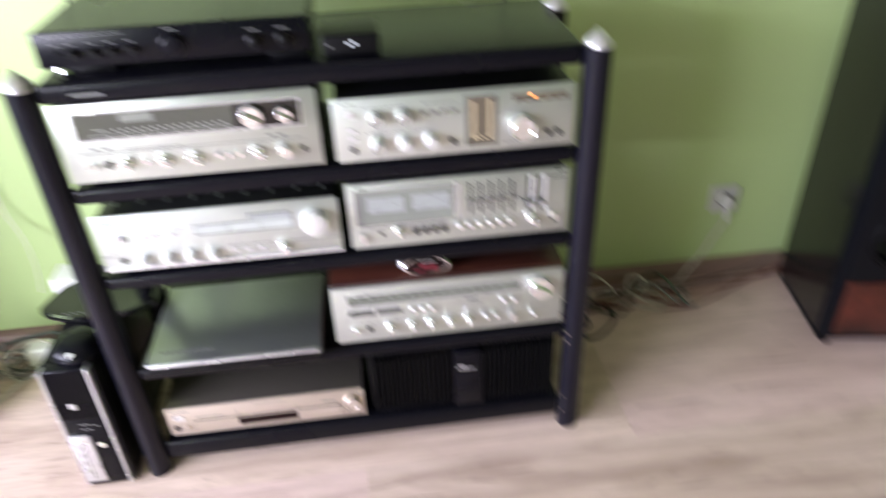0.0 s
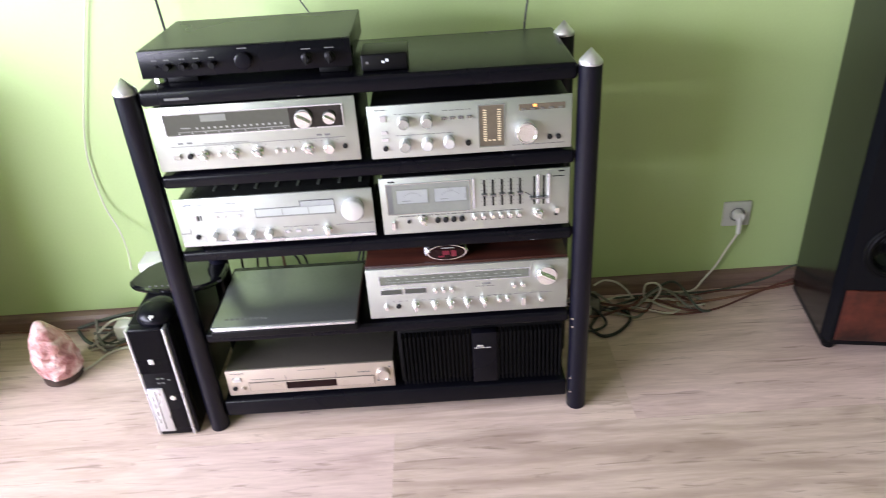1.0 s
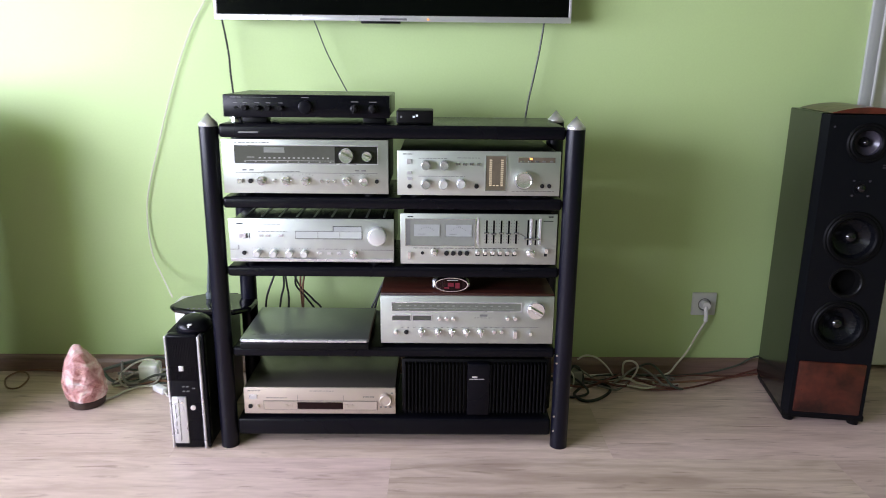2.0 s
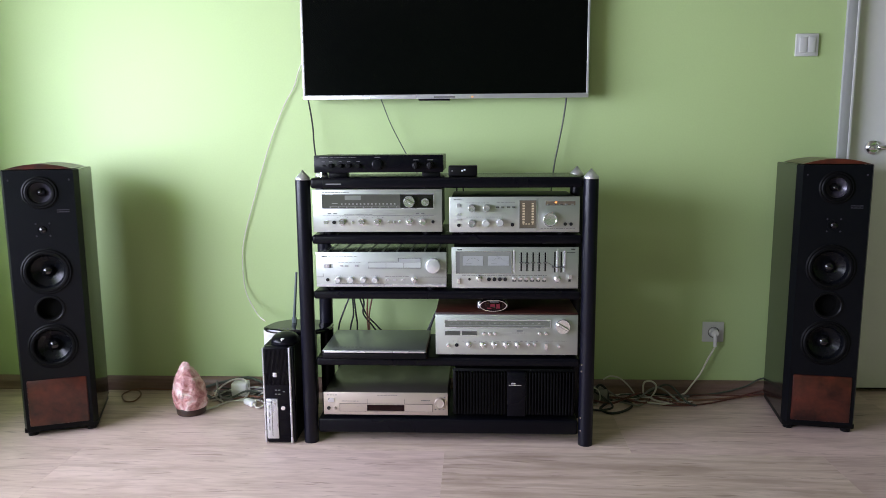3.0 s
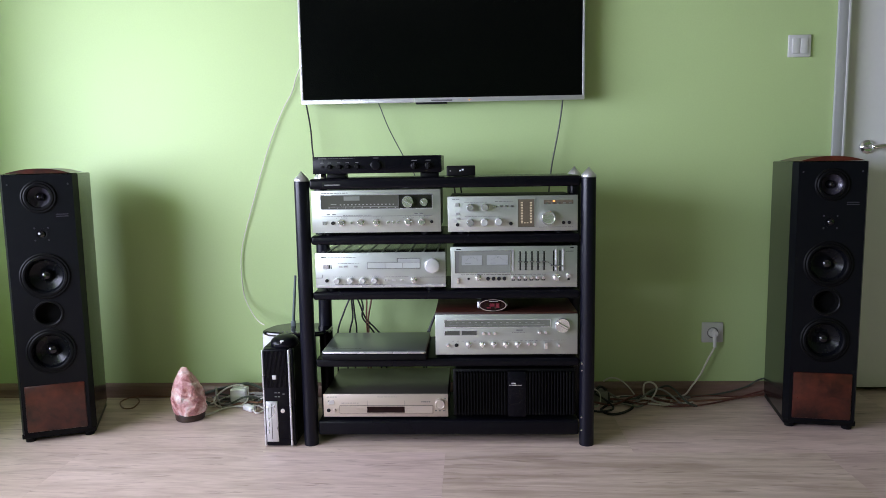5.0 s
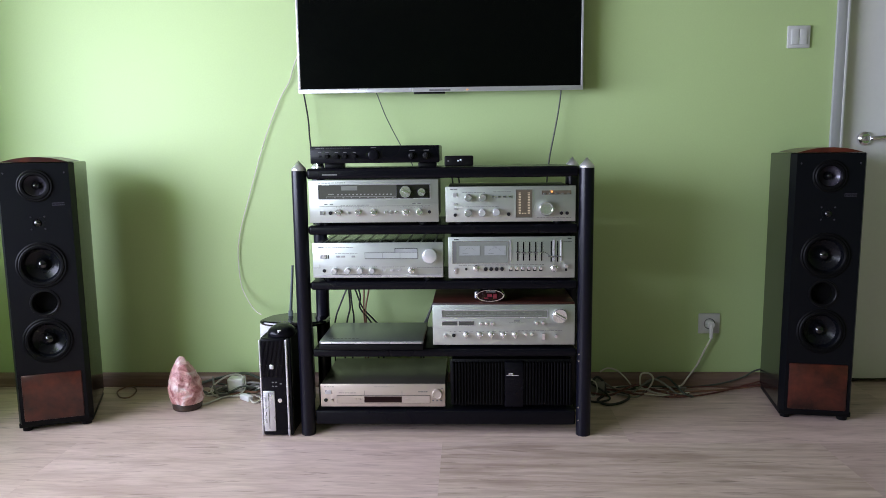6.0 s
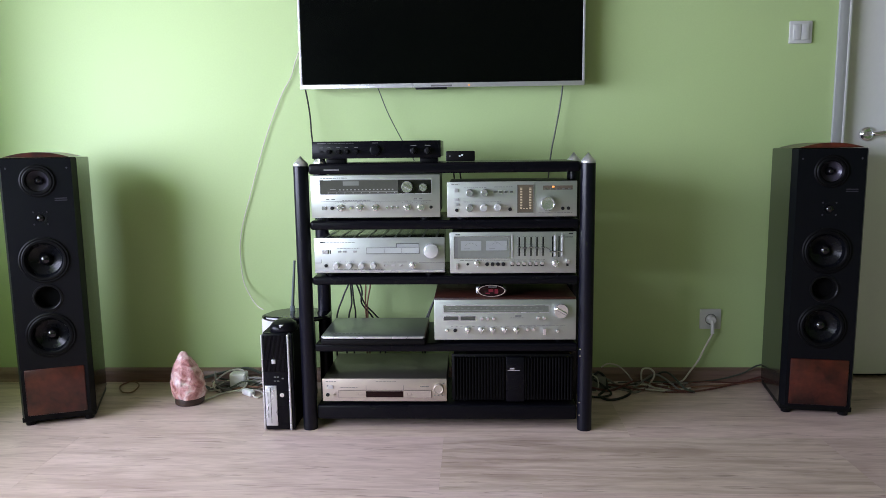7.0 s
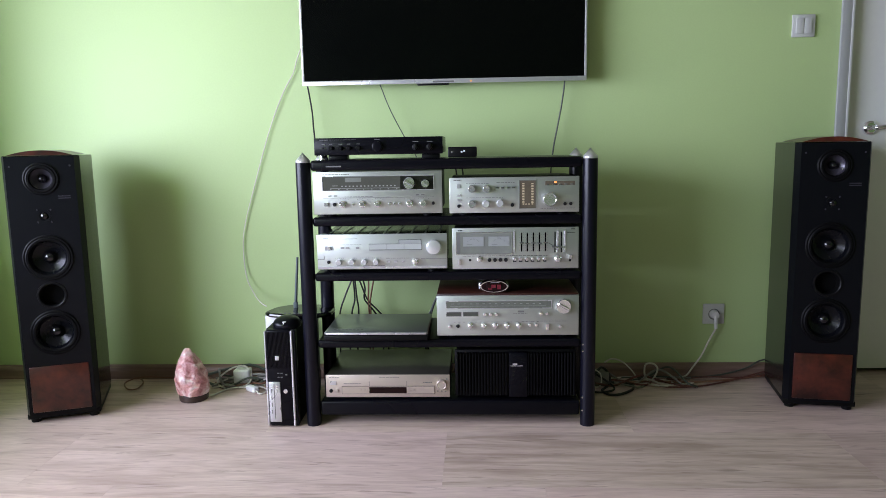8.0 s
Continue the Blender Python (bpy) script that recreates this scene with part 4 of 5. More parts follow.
def wall_socket():
    e = thing("wall_socket", (1.016, 0, 0.219), "white wall socket with a white plug in it", "socket")
    part("plate", box(B(), 0, 0.084, -0.010, -0.0005, 0, 0.082, 0.003), M_SWITCH, e)
    part("well", lathe(B(), [(0.021, 0.0105), (0.0225, 0.013), (0.0205, 0.0128), (0.019, 0.0105)], 36, (0.042, 0, 0.041)), M_INKL, e)
    bm = B()
    rod(bm, (0.042, -0.010, 0.041), (0.042, -0.034, 0.041), 0.0165, 0.0145, 28)
    tube(bm, [(0.042, -0.028, 0.040), (0.042, -0.036, 0.02), (0.043, -0.036, -0.012)], 0.0068, 12)
    part("plug", bm, M_PLUGW, e, "white mains plug")


light_switch()
wall_socket()


# ---- computer, router, small black device ----
def desktop_computer():
    x, y = -0.619, -0.537
    e = thing("desktop_computer", (x, y, 0), "slim black desktop computer standing upright, silver edges", "computer")
    w, d, h = 0.107, 0.37, 0.344
    part("case", box(B(), 0.002, w - 0.001, 0.022, d, 0.004, h - 0.002, 0.003), M_MATT, e)
    bm = box(B(), 0.007, w - 0.017, -0.004, 0.022, 0.004, h, 0.006, 3)
    fr = part("front_bezel", bm, M_BLACK, e, "black ribbed front bezel")
    rib = finish(box(B(), -0.0011, 0.0011, -0.0058, -0.003, 0.21, h - 0.008), "rib", M_BLACK, False)
    for i in range(17):
        part("rib", rib, None, fr, at=(0.012 + i * 0.0044, 0, 0))
    part("edge_strip", box(B(), 0.0, 0.0065, -0.002, 0.024, 0.003, h - 0.006, 0.0028, 3), M_EDGE, e, "silver edge strip")
    part("edge_strip", box(B(), w - 0.0165, w - 0.009, -0.006, 0.024, 0.003, h - 0.004, 0.003, 3), M_EDGE, e, "silver edge strip")
    part("side_trim", box(B(), w - 0.0085, w, 0.0, 0.024, 0.003, h - 0.004, 0.003), M_BLACK, e)
    dr = part("optical_drive", box(B(), 0.010, 0.050, -0.0085, 0.0, 0.020, 0.162, 0.002), M_EDGE, e, "silver upright disc drive")
    part("drive_slot", box(B(), 0.0285, 0.0300, -0.0092, -0.008, 0.03, 0.155), M_INK, dr)
    part("eject_button", box(B(), 0.036, 0.041, -0.0100, -0.008, 0.142, 0.149, 0.001, 1), M_KNOB, dr)
    bm = B()
    for z in (0.05, 0.075, 0.10, 0.125):
        box(bm, 0.018, 0.021, -0.0090, -0.008, z, z + 0.014)
    part("lettering", bm, M_INKL, dr, smooth=False)
    part("badge", box(B(), 0.036, 0.050, -0.0068, -0.003, 0.238, 0.254, 0.002), M_EDGE, e, "small square silver badge")
    bm = B()
    for u, z in ((0.045, 0.192), (0.056, 0.192), (0.045, 0.178), (0.056, 0.178), (0.072, 0.187)):
        box(bm, u - 0.0035, u + 0.0035, -0.0052, -0.0038, z - 0.0018, z + 0.0018)
    part("front_ports", bm, M_INKL, e, smooth=False)
    bm = lathe(B(), [(0, 0.0062), (0.007, 0.0055), (0.0085, 0.003)], 24, (0.067, 0, 0.128))
    part("power_button", bm, M_KNOB, e, "oval silver power button")


def black_device():
    e = thing("wireless_mouse", (-0.551, -0.478, 0.3425), "glossy black rounded mouse lying on the computer", "computer mouse")
    bm = B()
    bmesh.ops.create_uvsphere(bm, u_segments=36, v_segments=20, radius=1.0)
    for v in bm.verts:
        z = max(v.co.z, -0.28)
        v.co = Vector((v.co.x * 0.048 * (1 - 0.10 * v.co.y), v.co.y * 0.055, (z + 0.28) * 0.030))
    part("shell", bm, M_BLACK, e)
    bm = lathe(B(), [(0.94, 0.0), (0.985, 0.06), (0.985, 0.16), (0.95, 0.2)], 40, axis="Z")
    for v in bm.verts:
        v.co = Vector((v.co.x * 0.049, v.co.y * 0.056, 0.004 + v.co.z * 0.05))
    part("side_band", bm, M_POST, e)
    bm = B()
    for x0, x1, z0, z1 in ((-0.004, 0.008, 0.0235, 0.0265), (-0.002, 0.002, 0.013, 0.0245), (-0.001, 0.007, 0.011, 0.014)):
        box(bm, x0, x1, -0.052, -0.034, z0, z1, 0.001, 1)
    part("white_mark", bm, M_PLUGW, e, "white printed mark", smooth=False)


def router():
    e = thing("wifi_router", (-0.548, -0.318, 0.3435), "flat glossy black wireless router with two thin antennas", "router")
    bm = B()
    pts = [(-0.122, -0.030), (-0.100, -0.058), (-0.03, -0.085), (0.085, -0.078), (0.128, -0.045), (0.130, 0.035), (0.07, 0.082), (-0.04, 0.088), (-0.098, 0.045)]
    levels = []
    for k, z in ((0.86, 0.0), (0.97, 0.005), (1.0, 0.011), (0.985, 0.016), (0.93, 0.020)):
        ring = []
        for i in range(len(pts)):
            (ax, ay), (bx, by), (cx, cy) = pts[i - 1], pts[i], pts[(i + 1) % len(pts)]
            for t in (-0.3, -0.15, 0.0, 0.15, 0.3):
                u, v = ((bx + (bx - ax) * t, by + (by - ay) * t) if t < 0 else (bx + (cx - bx) * t, by + (cy - by) * t))
                pull = 0.10 * (1 - abs(t) / 0.3)
                ring.append(bm.verts.new(((u + ((ax + cx) / 2 - bx) * pull) * k, (v + ((ay + cy) / 2 - by) * pull) * k, z)))
        levels.append(ring)
    for p, q in zip(levels, levels[1:]):
        for i in range(len(p)):
            j = (i + 1) % len(p)
            bm.faces.new((p[i], p[j], q[j], q[i]))
    bm.faces.new(levels[0][::-1])
    bm.faces.new(levels[-1])
    body = part("body", bm, M_DOME, e)
    bm = B()
    for i in range(6):
        box(bm, -0.055 + i * 0.016, -0.049 + i * 0.016, -0.066, -0.062, 0.0195, 0.0212)
    part("status_marks", bm, M_INKL, body, smooth=False)
    for (x, y), lean in (((-0.020, 0.030), 0.012), ((0.088, 0.055), -0.022)):
        bm = B()
        box(bm, x - 0.008, x + 0.008, y - 0.006, y + 0.006, 0.017, 0.040, 0.002)
        rod(bm, (x, y, 0.036), (x + lean * 0.4, y + 0.004, 0.110), 0.0058, 0.0052, 14)
        rod(bm, (x + lean * 0.4, y + 0.004, 0.108), (x + lean, y + 0.008, 0.208), 0.0052, 0.0044, 14)
        part("antenna", bm, M_ANTENNA, e, "thin slate grey upright antenna")


def white_box():
    e = thing("carton", (-0.700, -0.158, 0), "white carton standing behind the computer", "box")
    part("body", box(B(), -0.026, 0.045, 0.0, 0.075, 0.0, 0.300, 0.002), M_PLUGW, e)
    part("lid_flap", box(B(), -0.025, 0.044, 0.001, 0.074, 0.3005, 0.303, 0.0008, 1), M_PLUGW, e)


desktop_computer()
black_device()
router()
white_box()


# ---- laptop and clock on the rack ----
def laptop():
    e = thing("laptop", (-0.410, -0.548, 0.3028), "closed grey laptop with a bright silver front edge", "laptop")
    w, d = 0.350, 0.262
    part("base", box(B(), 0.0, w, 0.0, d, 0.003, 0.023, 0.004, 3), M_MATT, e, "black base")
    part("lid", box(B(), 0.0, w, 0.0015, d, 0.0235, 0.034, 0.004, 3), M_LAPTOP, e, "grey metal lid with reflections")
    part("front_edge", box(B(), 0.006, w - 0.006, -0.0012, 0.004, 0.0245, 0.0315, 0.0014), M_EDGE, e, "bright silver front edge")
    part("hinge", rod(B(), (0.03, d, 0.024), (w - 0.03, d, 0.024), 0.006, segs=16), M_MATT, e)
    bm = B()
    for i in range(8):
        box(bm, 0.028 + i * 0.013, 0.037 + i * 0.013, 0.030, 0.038, 0.0338, 0.0344)
    part("lettering", bm, M_INKL, e, smooth=False)
    for x in (0.03, w - 0.03):
        for y in (0.06, d - 0.03):
            part("rubber_foot", rod(B(), (x, y, 0.0), (x, y, 0.0035), 0.006, segs=12), M_MATT, e)


def alarm_clock():
    e = thing("alarm_clock", (0.163, -0.494, 0.4582), "small oval chrome clock with red display", "clock")
    for nm, s, y0, y1, m in (("rim", 1.0, -0.010, 0.022, M_CHROME), ("face", 0.86, -0.0125, -0.006, M_REDGLASS)):
        bm = lathe(B(), [(0, -y0), (s * 0.93, -y0), (s, -y0 - 0.003), (s, -y1), (0, -y1)], 48)
        for v in bm.verts:
            v.co.x *= 0.050
            v.co.z = v.co.z * 0.0215 + 0.0215
        part(nm, bm, m, e)
    part("display", box(B(), -0.026, 0.028, -0.0136, -0.011, 0.009, 0.033, 0.002), M_REDGLASS, e, "dark red display window")
    bm = B()
    for x0, x1, z0, z1 in ((-0.020, -0.006, 0.012, 0.016), (-0.010, 0.006, 0.018, 0.0285), (0.010, 0.022, 0.013, 0.0285)):
        box(bm, x0, x1, -0.0143, -0.0132, z0, z1)
    tagged(part("lettering", bm, M_LED_R, e, "dull red glowing display bars", smooth=False), kind="stuff")
    # silver bar modelled in place of the reflection at the display's top
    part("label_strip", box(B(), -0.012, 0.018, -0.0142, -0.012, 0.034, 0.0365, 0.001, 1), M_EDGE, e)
    part("snooze_button", box(B(), -0.052, -0.036, -0.004, 0.016, 0.010, 0.034, 0.005, 3), M_EDGE, e)


laptop()
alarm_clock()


def media_box():
    e = thing("media_box", (0.015, -0.496, 0.9097), "small black media player box with white status icons", "media player")
    part("body", box(B(), 0, 0.095, 0, 0.095, 0.002, 0.036, 0.004, 3), M_MATT, e)
    part("status_icons", box(B(), 0.042, 0.048, -0.0007, 0.001, 0.0175, 0.022), M_LED_W, e, "lit white status icons")
    part("status_icons", box(B(), 0.050, 0.056, -0.0007, 0.001, 0.020, 0.0255), M_LED_W, e)
    part("remote_sensor", box(B(), 0.010, 0.015, -0.0007, 0.001, 0.017, 0.022), M_INKL, e)


media_box()


# ---- salt lamp ----
def salt_lamp():
    e = thing("salt_lamp", (-0.988, -0.262, 0), "rough pink rock salt lamp on a dark wooden base", "lamp")
    part("base", lathe(B(), [(0, 0.0), (0.051, 0.0), (0.054, 0.004), (0.055, 0.022), (0.052, 0.028), (0, 0.028)], 40, axis="Z"), M_WALNUT, e, "dark round wooden base")
    prof = [(0, 0.056), (0.12, 0.066), (0.32, 0.068), (0.55, 0.058), (0.75, 0.043), (0.90, 0.026), (0.97, 0.016), (1.0, 0.008)]

    def radius(t):
        for (t0, r0), (t1, r1) in zip(prof, prof[1:]):
            if t <= t1:
                return r0 + (r1 - r0) * (t - t0) / (t1 - t0)
        return prof[-1][1]

    bm = B()
    n, k, h = 64, 52, 0.176
    rings = []
    for i in range(k + 1):
        t = i / k
        rings.append([bm.verts.new((radius(t) * math.cos(2 * math.pi * j / n), radius(t) * math.sin(2 * math.pi * j / n), t * h)) for j in range(n)])
    for i in range(k):
        for j in range(n):
            q = (j + 1) % n
            bm.faces.new((rings[i][j], rings[i][q], rings[i + 1][q], rings[i + 1][j]))
    bm.faces.new(rings[0][::-1])
    bm.faces.new(rings[-1])
    r = random.Random(12)
    shape = [v.co.copy() for v in bm.verts]
    mid = Vector((0, 0, 0.07))
    cuts = []
    for _ in range(30):
        a, z = r.uniform(0, 2 * math.pi), r.uniform(-0.25, 0.75)
        d = Vector((math.cos(a), math.sin(a), z)).normalized()
        cuts.append((d, max((p - mid).dot(d) for p in shape) * r.uniform(0.84, 0.97)))
    for v in bm.verts:
        p = v.co - mid
        for d, m in cuts:
            o = p.dot(d)
            if o > m:
                p -= d * (o - m)
        f = 1 + 0.05 * noise.noise(p * 38) + 0.035 * noise.noise(p * 110) + 0.015 * noise.noise(p * 300)
        t = v.co.z / h
        v.co = Vector((p.x * f - 0.013 * t, p.y * f, max(0.0, (p.z + 0.07) + (0.006 * noise.noise(p * 60) if 0.03 < t else 0)) + 0.026))
    part("salt_rock", bm, M_SALT, e, "rough translucent pink salt crystal", smooth=False)


salt_lamp()


# ---- cables ----
def cable(name, pts, r, material, label, segs=8):
    return solid(name, tube(B(), pts, r, segs), material, label, "cable")


cable("antenna_cable", [(-0.545, -0.05, 1.37), (-0.587, -0.012, 1.299), (-0.607, -0.010, 1.241), (-0.651, -0.010, 1.166), (-0.716, -0.010, 1.013), (-0.793, -0.010, 0.778), (-0.834, -0.010, 0.641), (-0.846, -0.010, 0.548), (-0.836, -0.020, 0.432), (-0.796, -0.06, 0.37), (-0.74, -0.16, 0.355), (-0.675, -0.30, 0.371)], 0.0021, M_CABLEW, "thin pale cable hanging in a bow down the wall")
cable("television_cable", [(-0.545, -0.06, 1.21), (-0.543, -0.05, 1.187), (-0.534, -0.05, 1.129), (-0.528, -0.05, 1.075), (-0.524, -0.055, 1.01), (-0.50, -0.09, 0.86), (-0.47, -0.10, 0.72)], 0.0032, M_CABLEK, "thin black cable hanging from the television")
cable("television_cable", [(-0.270, -0.06, 1.21), (-0.256, -0.05, 1.177), (-0.223, -0.05, 1.091), (-0.171, -0.05, 0.988), (-0.12, -0.08, 0.90), (-0.10, -0.11, 0.76)], 0.0020, M_CABLED, "thin dull green cable hanging from the television")
cable("television_cable", [(0.450, -0.06, 1.21), (0.448, -0.05, 1.169), (0.443, -0.05, 1.13), (0.437, -0.05, 1.089), (0.421, -0.05, 1.003), (0.409, -0.05, 0.939), (0.398, -0.06, 0.852), (0.39, -0.10, 0.75)], 0.0030, M_CABLED, "thin dark green cable hanging from the television")
for x in (0.032, 0.056):
    cable("signal_cable", [(x - 0.004, -0.16, 0.872), (x, -0.175, 0.862), (x + 0.003, -0.185, 0.84), (x + 0.006, -0.20, 0.79)], 0.003, M_CABLEK, "black signal cable behind the silver amplifier")
for m, pts in ((M_CABLEK, ((-0.372, 0.46), (-0.389, 0.425), (-0.412, 0.372), (-0.434, 0.308), (-0.44, 0.22))),
               (M_CABLEK, ((-0.381, 0.46), (-0.378, 0.425), (-0.375, 0.357), (-0.387, 0.307), (-0.40, 0.20))),
               (M_CABLEK, ((-0.374, 0.46), (-0.371, 0.425), (-0.366, 0.36), (-0.361, 0.307), (-0.37, 0.18))),
               (M_CABLEK, ((-0.370, 0.46), (-0.351, 0.425), (-0.325, 0.357), (-0.281, 0.307), (-0.25, 0.26))),
               (M_CABLEK, ((-0.345, 0.46), (-0.333, 0.402), (-0.336, 0.357), (-0.299, 0.307), (-0.27, 0.25))),
               (M_CABLEO, ((-0.322, 0.47), (-0.318, 0.425), (-0.321, 0.36), (-0.319, 0.307), (-0.31, 0.20))),
               (M_CABLEO, ((-0.292, 0.47), (-0.300, 0.425), (-0.313, 0.357), (-0.313, 0.307), (-0.32, 0.20))),
               (M_CABLEK, ((-0.03, 0.42), (-0.053, 0.359), (-0.072, 0.305), (-0.09, 0.22))),
               (M_CABLED, ((-0.02, 0.44), (-0.046, 0.377), (-0.071, 0.321), (-0.10, 0.24)))):
    x, z = pts[0]
    cable("signal_cable", [(x + 0.01, -0.19 if x < -0.1 else -0.235, 0.60), (x + 0.004, -0.135, 0.53)] + [(a, -0.125, b) for a, b in pts] + [(pts[-1][0] + 0.005, -0.14, 0.12)], 0.0034, m, "signal cable hanging behind the rack")
cable("mains_cable", [(1.059, -0.036, 0.205), (1.052, -0.034, 0.19), (1.031, -0.034, 0.148), (1.006, -0.034, 0.093), (0.974, -0.036, 0.048), (0.945, -0.04, 0.012), (0.90, -0.045, 0.006), (0.86, -0.045, 0.006), (0.80, -0.05, 0.006), (0.72, -0.06, 0.006)], 0.0035, M_CABLEW, "ivory mains cable from the wall socket to the floor")


def pile(seed, x0, x1, y0, y1, rows):
    r = random.Random(seed)
    for n, m, rad, label in rows:
        for _ in range(n):
            pts, x = [], x0
            while x < x1:
                pts.append((x + r.uniform(-0.01, 0.01), r.uniform(y0, y1), rad + r.choice((0.0, 0.008, 0.02, 0.05)) * r.random()))
                x += r.uniform(0.05, 0.11)
            cable("floor_cable", pts, rad, m, label)


pile(3, -0.96, -0.56, -0.155, -0.03, ((5, M_CABLEG, 0.0045, "grey cable lying on the floor"), (4, M_CABLEW, 0.003, "ivory cable lying on the floor"), (3, M_CABLEO, 0.0035, "copper coloured cable lying on the floor"), (2, M_CABLED, 0.004, "dark cable lying on the floor")))
pile(11, 0.52, 0.98, -0.16, -0.03, ((2, M_CABLEG, 0.004, "grey cable lying on the floor"), (2, M_CABLER, 0.004, "dark red cable lying on the floor"), (1, M_CABLEW, 0.0032, "ivory cable lying on the floor"), (1, M_CABLED, 0.004, "dark cable lying on the floor")))
cable("loudspeaker_cable", [(0.73, -0.097, 0.006), (0.80, -0.135, 0.006), (0.862, -0.158, 0.006), (0.974, -0.145, 0.006), (1.103, -0.086, 0.006), (1.20, -0.055, 0.02), (1.30, -0.045, 0.045)], 0.0032, M_CABLER, "dark red loudspeaker cable along the skirting")
cable("loudspeaker_cable", [(0.66, -0.06, 0.010), (0.80, -0.06, 0.016), (0.95, -0.055, 0.010), (1.08, -0.05, 0.02), (1.18, -0.045, 0.045), (1.24, -0.04, 0.075), (1.32, -0.04, 0.09)], 0.0032, M_CABLED, "dark loudspeaker cable rising behind the loudspeaker")
cable("loudspeaker_cable", [(0.64, -0.09, 0.006), (0.734, -0.097, 0.006), (0.793, -0.084, 0.006), (0.92, -0.10, 0.006), (1.05, -0.085, 0.006), (1.15, -0.06, 0.006), (1.28, -0.05, 0.02)], 0.004, M_CABLEO, "copper coloured loudspeaker cable on the floor")
cable("loudspeaker_cable", [(0.75, -0.06, 0.008), (0.90, -0.07, 0.008), (1.02, -0.06, 0.014), (1.14, -0.055, 0.010), (1.22, -0.06, 0.018), (1.31, -0.055, 0.03)], 0.0028, M_CABLER, "dark red loudspeaker cable along the skirting")
cable("floor_cable", [(0.64, -0.07, 0.012), (0.70, -0.055, 0.012), (0.741, -0.05, 0.010), (0.775, -0.07, 0.008), (0.798, -0.085, 0.012), (0.813, -0.09, 0.033), (0.819, -0.09, 0.061), (0.801, -0.09, 0.079), (0.774, -0.09, 0.077), (0.768, -0.09, 0.052), (0.775, -0.085, 0.020), (0.801, -0.075, 0.008), (0.854, -0.075, 0.006), (0.876, -0.105, 0.005), (0.858, -0.131, 0.005), (0.821, -0.110, 0.006), (0.79, -0.085, 0.010), (0.74, -0.09, 0.006), (0.66, -0.10, 0.006)], 0.0036, M_CABLEW, "ivory cord in loose loops on the floor")
cable("floor_cable", [(0.610, -0.09, 0.085), (0.640, -0.085, 0.098), (0.680, -0.08, 0.086), (0.714, -0.08, 0.056), (0.74, -0.08, 0.02)], 0.003, M_CABLEW, "short ivory cord end standing up")
cable("floor_cable", [(0.56, -0.15, 0.075), (0.583, -0.15, 0.060), (0.588, -0.155, 0.030), (0.575, -0.16, 0.008), (0.545, -0.15, 0.008)], 0.0026, M_CABLEW, "thin ivory cord over the power adapter")
cable("black_cord", [(0.56, -0.15, 0.05), (0.590, -0.125, 0.075), (0.620, -0.115, 0.05), (0.625, -0.13, 0.012), (0.600, -0.165, 0.006), (0.583, -0.200, 0.006), (0.606, -0.242, 0.006), (0.651, -0.233, 0.006), (0.700, -0.185, 0.006), (0.712, -0.145, 0.006), (0.688, -0.115, 0.008), (0.641, -0.118, 0.012), (0.59, -0.12, 0.02)], 0.005, M_CABLEK, "black cord in a loop on the floor")
cable("black_cord", [(0.53, -0.20, 0.006), (0.58, -0.215, 0.006), (0.63, -0.19, 0.008), (0.62, -0.15, 0.02), (0.57, -0.13, 0.05)], 0.004, M_CABLEK, "black cord on the floor")
solid("power_adapter", box(B(), 0.555, 0.622, -0.130, -0.075, 0.0, 0.056, 0.004), M_CABLEG, "grey power adapter among the cables", "power adapter")
cable("copper_loop", [(-1.335, -0.045, 0.006), (-1.345, -0.080, 0.006), (-1.335, -0.117, 0.006), (-1.296, -0.168, 0.006), (-1.261, -0.165, 0.006), (-1.262, -0.105, 0.010), (-1.295, -0.060, 0.012), (-1.330, -0.050, 0.010), (-1.270, -0.040, 0.014), (-1.15, -0.045, 0.01), (-1.0, -0.05, 0.01)], 0.003, M_CABLEO, "copper coloured cable loop on the floor")
cable("lamp_cord", [(-0.945, -0.262, 0.010), (-0.92, -0.226, 0.005), (-0.894, -0.176, 0.005), (-0.857, -0.150, 0.005), (-0.82, -0.156, 0.008), (-0.808, -0.165, 0.012)], 0.0034, M_CABLEW, "ivory lamp cord on the floor")
cable("lamp_cord", [(-0.762, -0.205, 0.012), (-0.748, -0.222, 0.006), (-0.732, -0.218, 0.005), (-0.728, -0.180, 0.005), (-0.760, -0.145, 0.006), (-0.800, -0.135, 0.006)], 0.0034, M_CABLEW, "ivory lamp cord bent in a small loop")
cable("lamp_cord", [(-0.902, -0.165, 0.008), (-0.940, -0.13, 0.010), (-0.945, -0.11, 0.030), (-0.908, -0.09, 0.059), (-0.872, -0.088, 0.073), (-0.837, -0.09, 0.073), (-0.815, -0.10, 0.050), (-0.812, -0.12, 0.022), (-0.830, -0.14, 0.008), (-0.86, -0.15, 0.005)], 0.0036, M_CABLEW, "ivory lamp cord in a wide loose loop")
sw = solid("cord_switch", box(B(), -0.030, 0.030, -0.013, 0.013, 0.001, 0.024, 0.007, 3), M_PLUGW, "small white switch on the lamp cord", "cord switch", at=(-0.784, -0.186, 0))
sw.rotation_euler = (0, 0, radians(-38))
ad = thing("plug_adapter", (-0.882, -0.120, 0.010), "white square plug adapter among the cables", "power adapter")
part("body", box(B(), 0, 0.064, 0, 0.05, 0.0, 0.056, 0.006, 3), M_PLUGW, ad)
part("pin", rod(B(), (0.02, 0.05, 0.03), (0.02, 0.066, 0.03), 0.003), M_CHROME, ad)
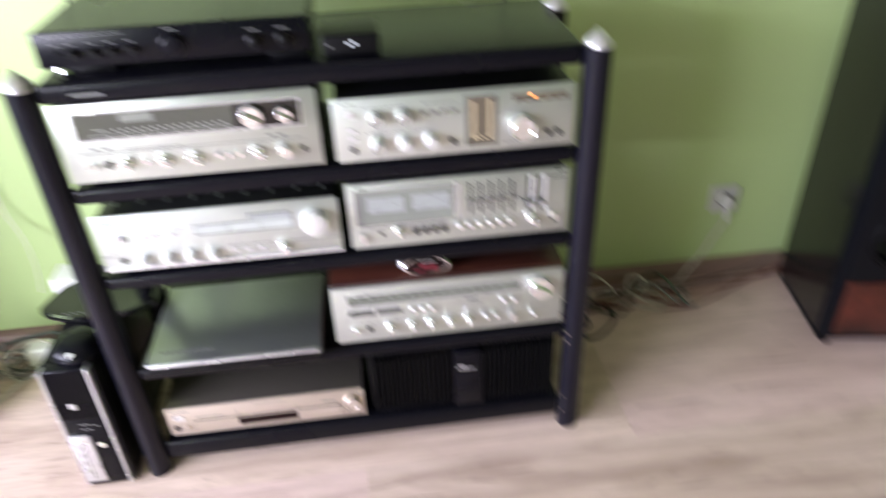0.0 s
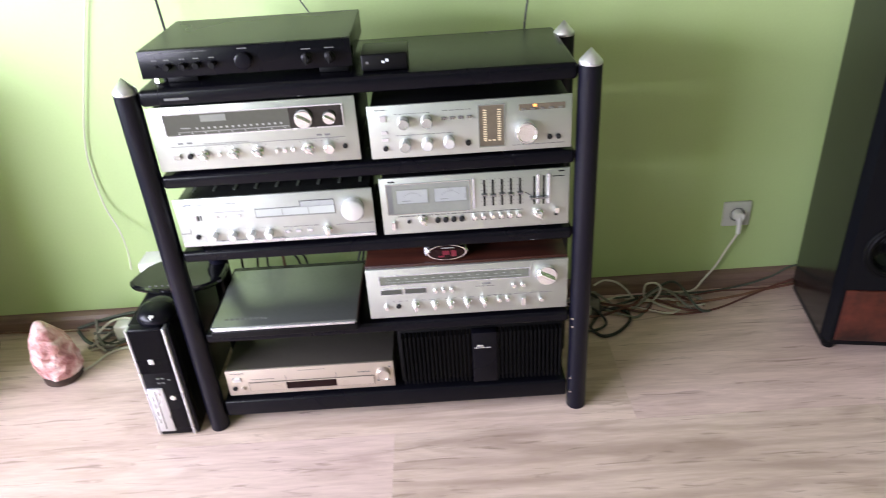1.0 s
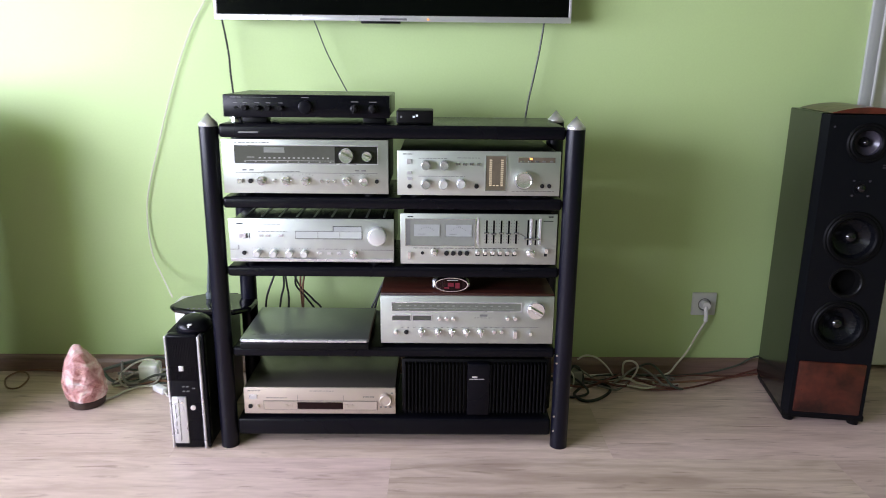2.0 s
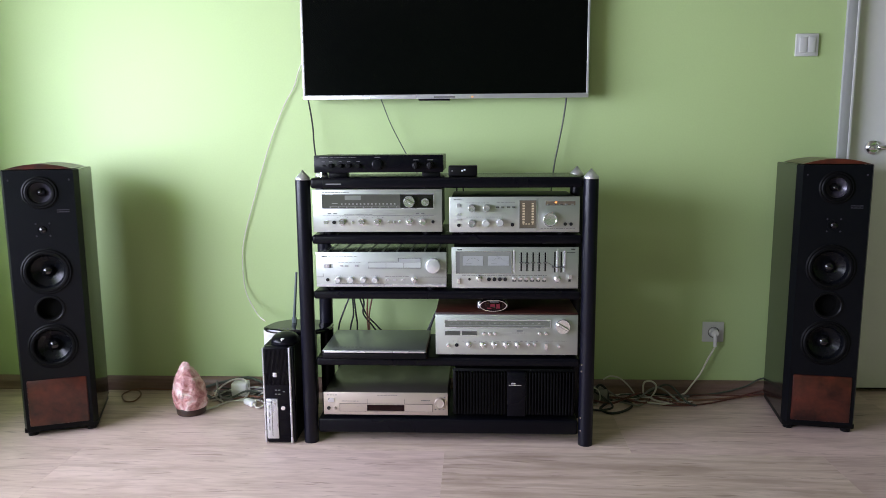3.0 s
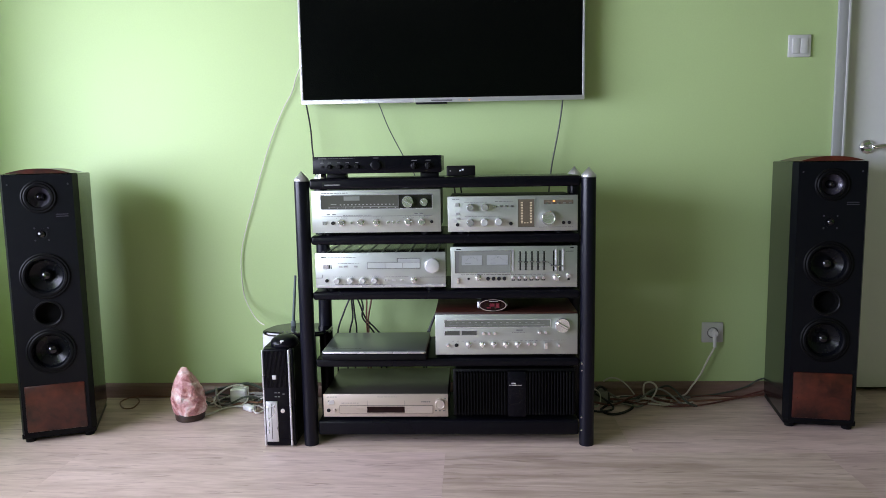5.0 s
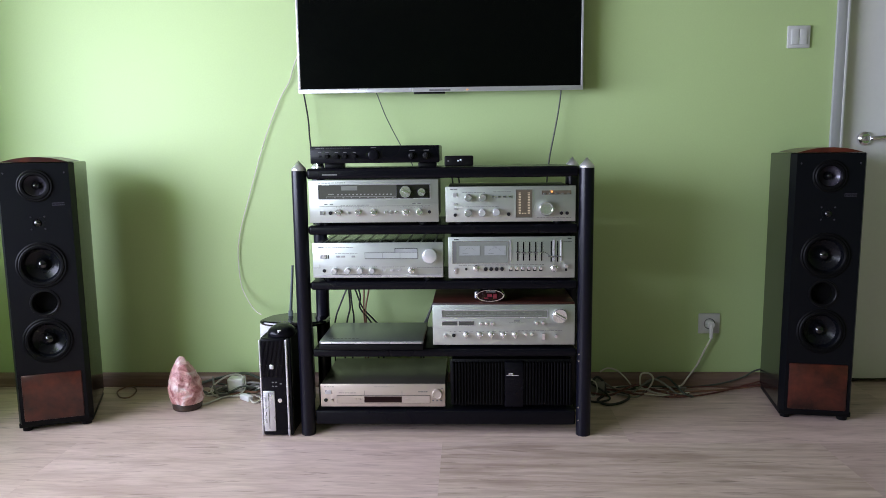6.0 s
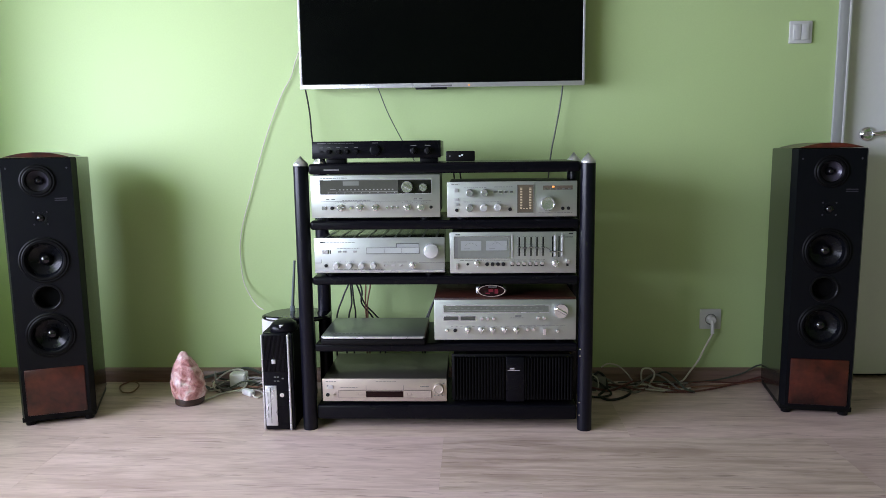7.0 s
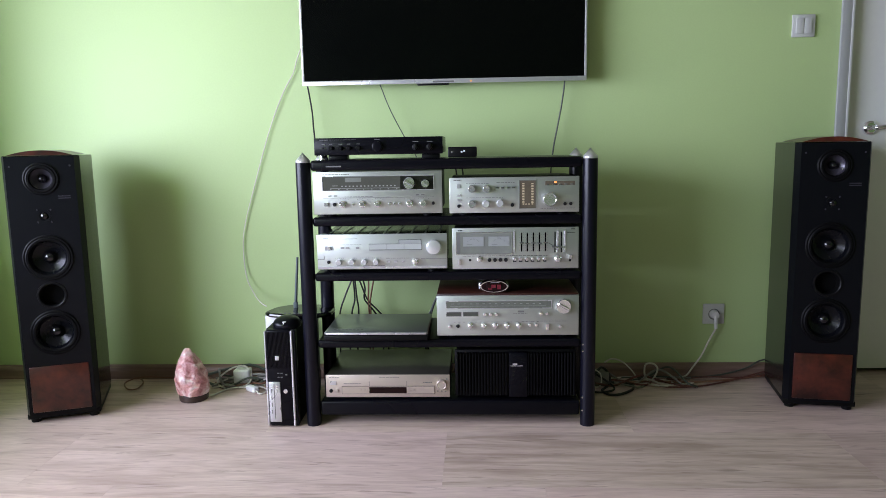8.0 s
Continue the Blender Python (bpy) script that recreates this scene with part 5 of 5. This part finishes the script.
part("socket_face", box(B(), 0.006, 0.058, -0.0012, 0.001, 0.006, 0.050, 0.0008, 1), M_PLUGW, ad)
cable("floor_cable", [(-1.03, -0.055, 0.012), (-0.99, -0.10, 0.008), (-0.95, -0.125, 0.006), (-0.912, -0.125, 0.006), (-0.858, -0.09, 0.010), (-0.78, -0.07, 0.02), (-0.68, -0.07, 0.03)], 0.0055, M_CABLED, "dark cable lying on the floor")
cable("floor_cable", [(-1.03, -0.05, 0.020), (-0.98, -0.05, 0.036), (-0.934, -0.05, 0.049), (-0.862, -0.05, 0.065), (-0.815, -0.05, 0.065), (-0.74, -0.06, 0.04), (-0.66, -0.07, 0.03)], 0.0055, M_CABLED, "dark cable heaped over the bundle")
solid("extension_socket", box(B(), -0.93, -0.62, -0.075, -0.028, 0.0, 0.0115, 0.003), M_CABLEG, "grey flat cable bundle against the skirting", "cable bundle")


# ---- floor planks ----
def floor():
    f = tagged(new("floor", finish(box(B(), X_LEFT - T, X_RIGHT + T, Y_REAR - T, 0.24, -0.10, -0.012), "floor", M_SUB, False)), "pale bleached oak laminate floor", kind="structure")
    L, Wd, G = 1.235, 0.386, 0.0001
    offs = [0.42, 0.62, 0.0, 0.289, 0.70, 0.15, 0.95, 0.55]
    row, y1 = 0, -0.585 + 2 * Wd
    while y1 > Y_REAR:
        y0 = y1 - Wd
        x, col = -3 * L + offs[row % len(offs)], 0
        while x < X_RIGHT + T:
            a, b = max(x, X_LEFT), min(x + L, X_RIGHT)
            c, d = max(y0, Y_REAR), min(y1, 0.24)
            if b - a > 0.02 and d - c > 0.02:
                cx, cy = (a + b) / 2, (c + d) / 2
                bm = box(B(), a + G - cx, b - G - cx, c + G - cy, d - G - cy, -0.0115, 0, 0.00018, 1)
                part("plank", bm, M_FLOORD if (row * row + col) % 8 == 0 else M_FLOORY if (2 * row + 3 * col) % 5 == 3 else M_FLOOR, f, at=(cx, cy, 0), smooth=False)
            x, col = x + L, col + 1
        y1 = y0
        row += 1


floor()
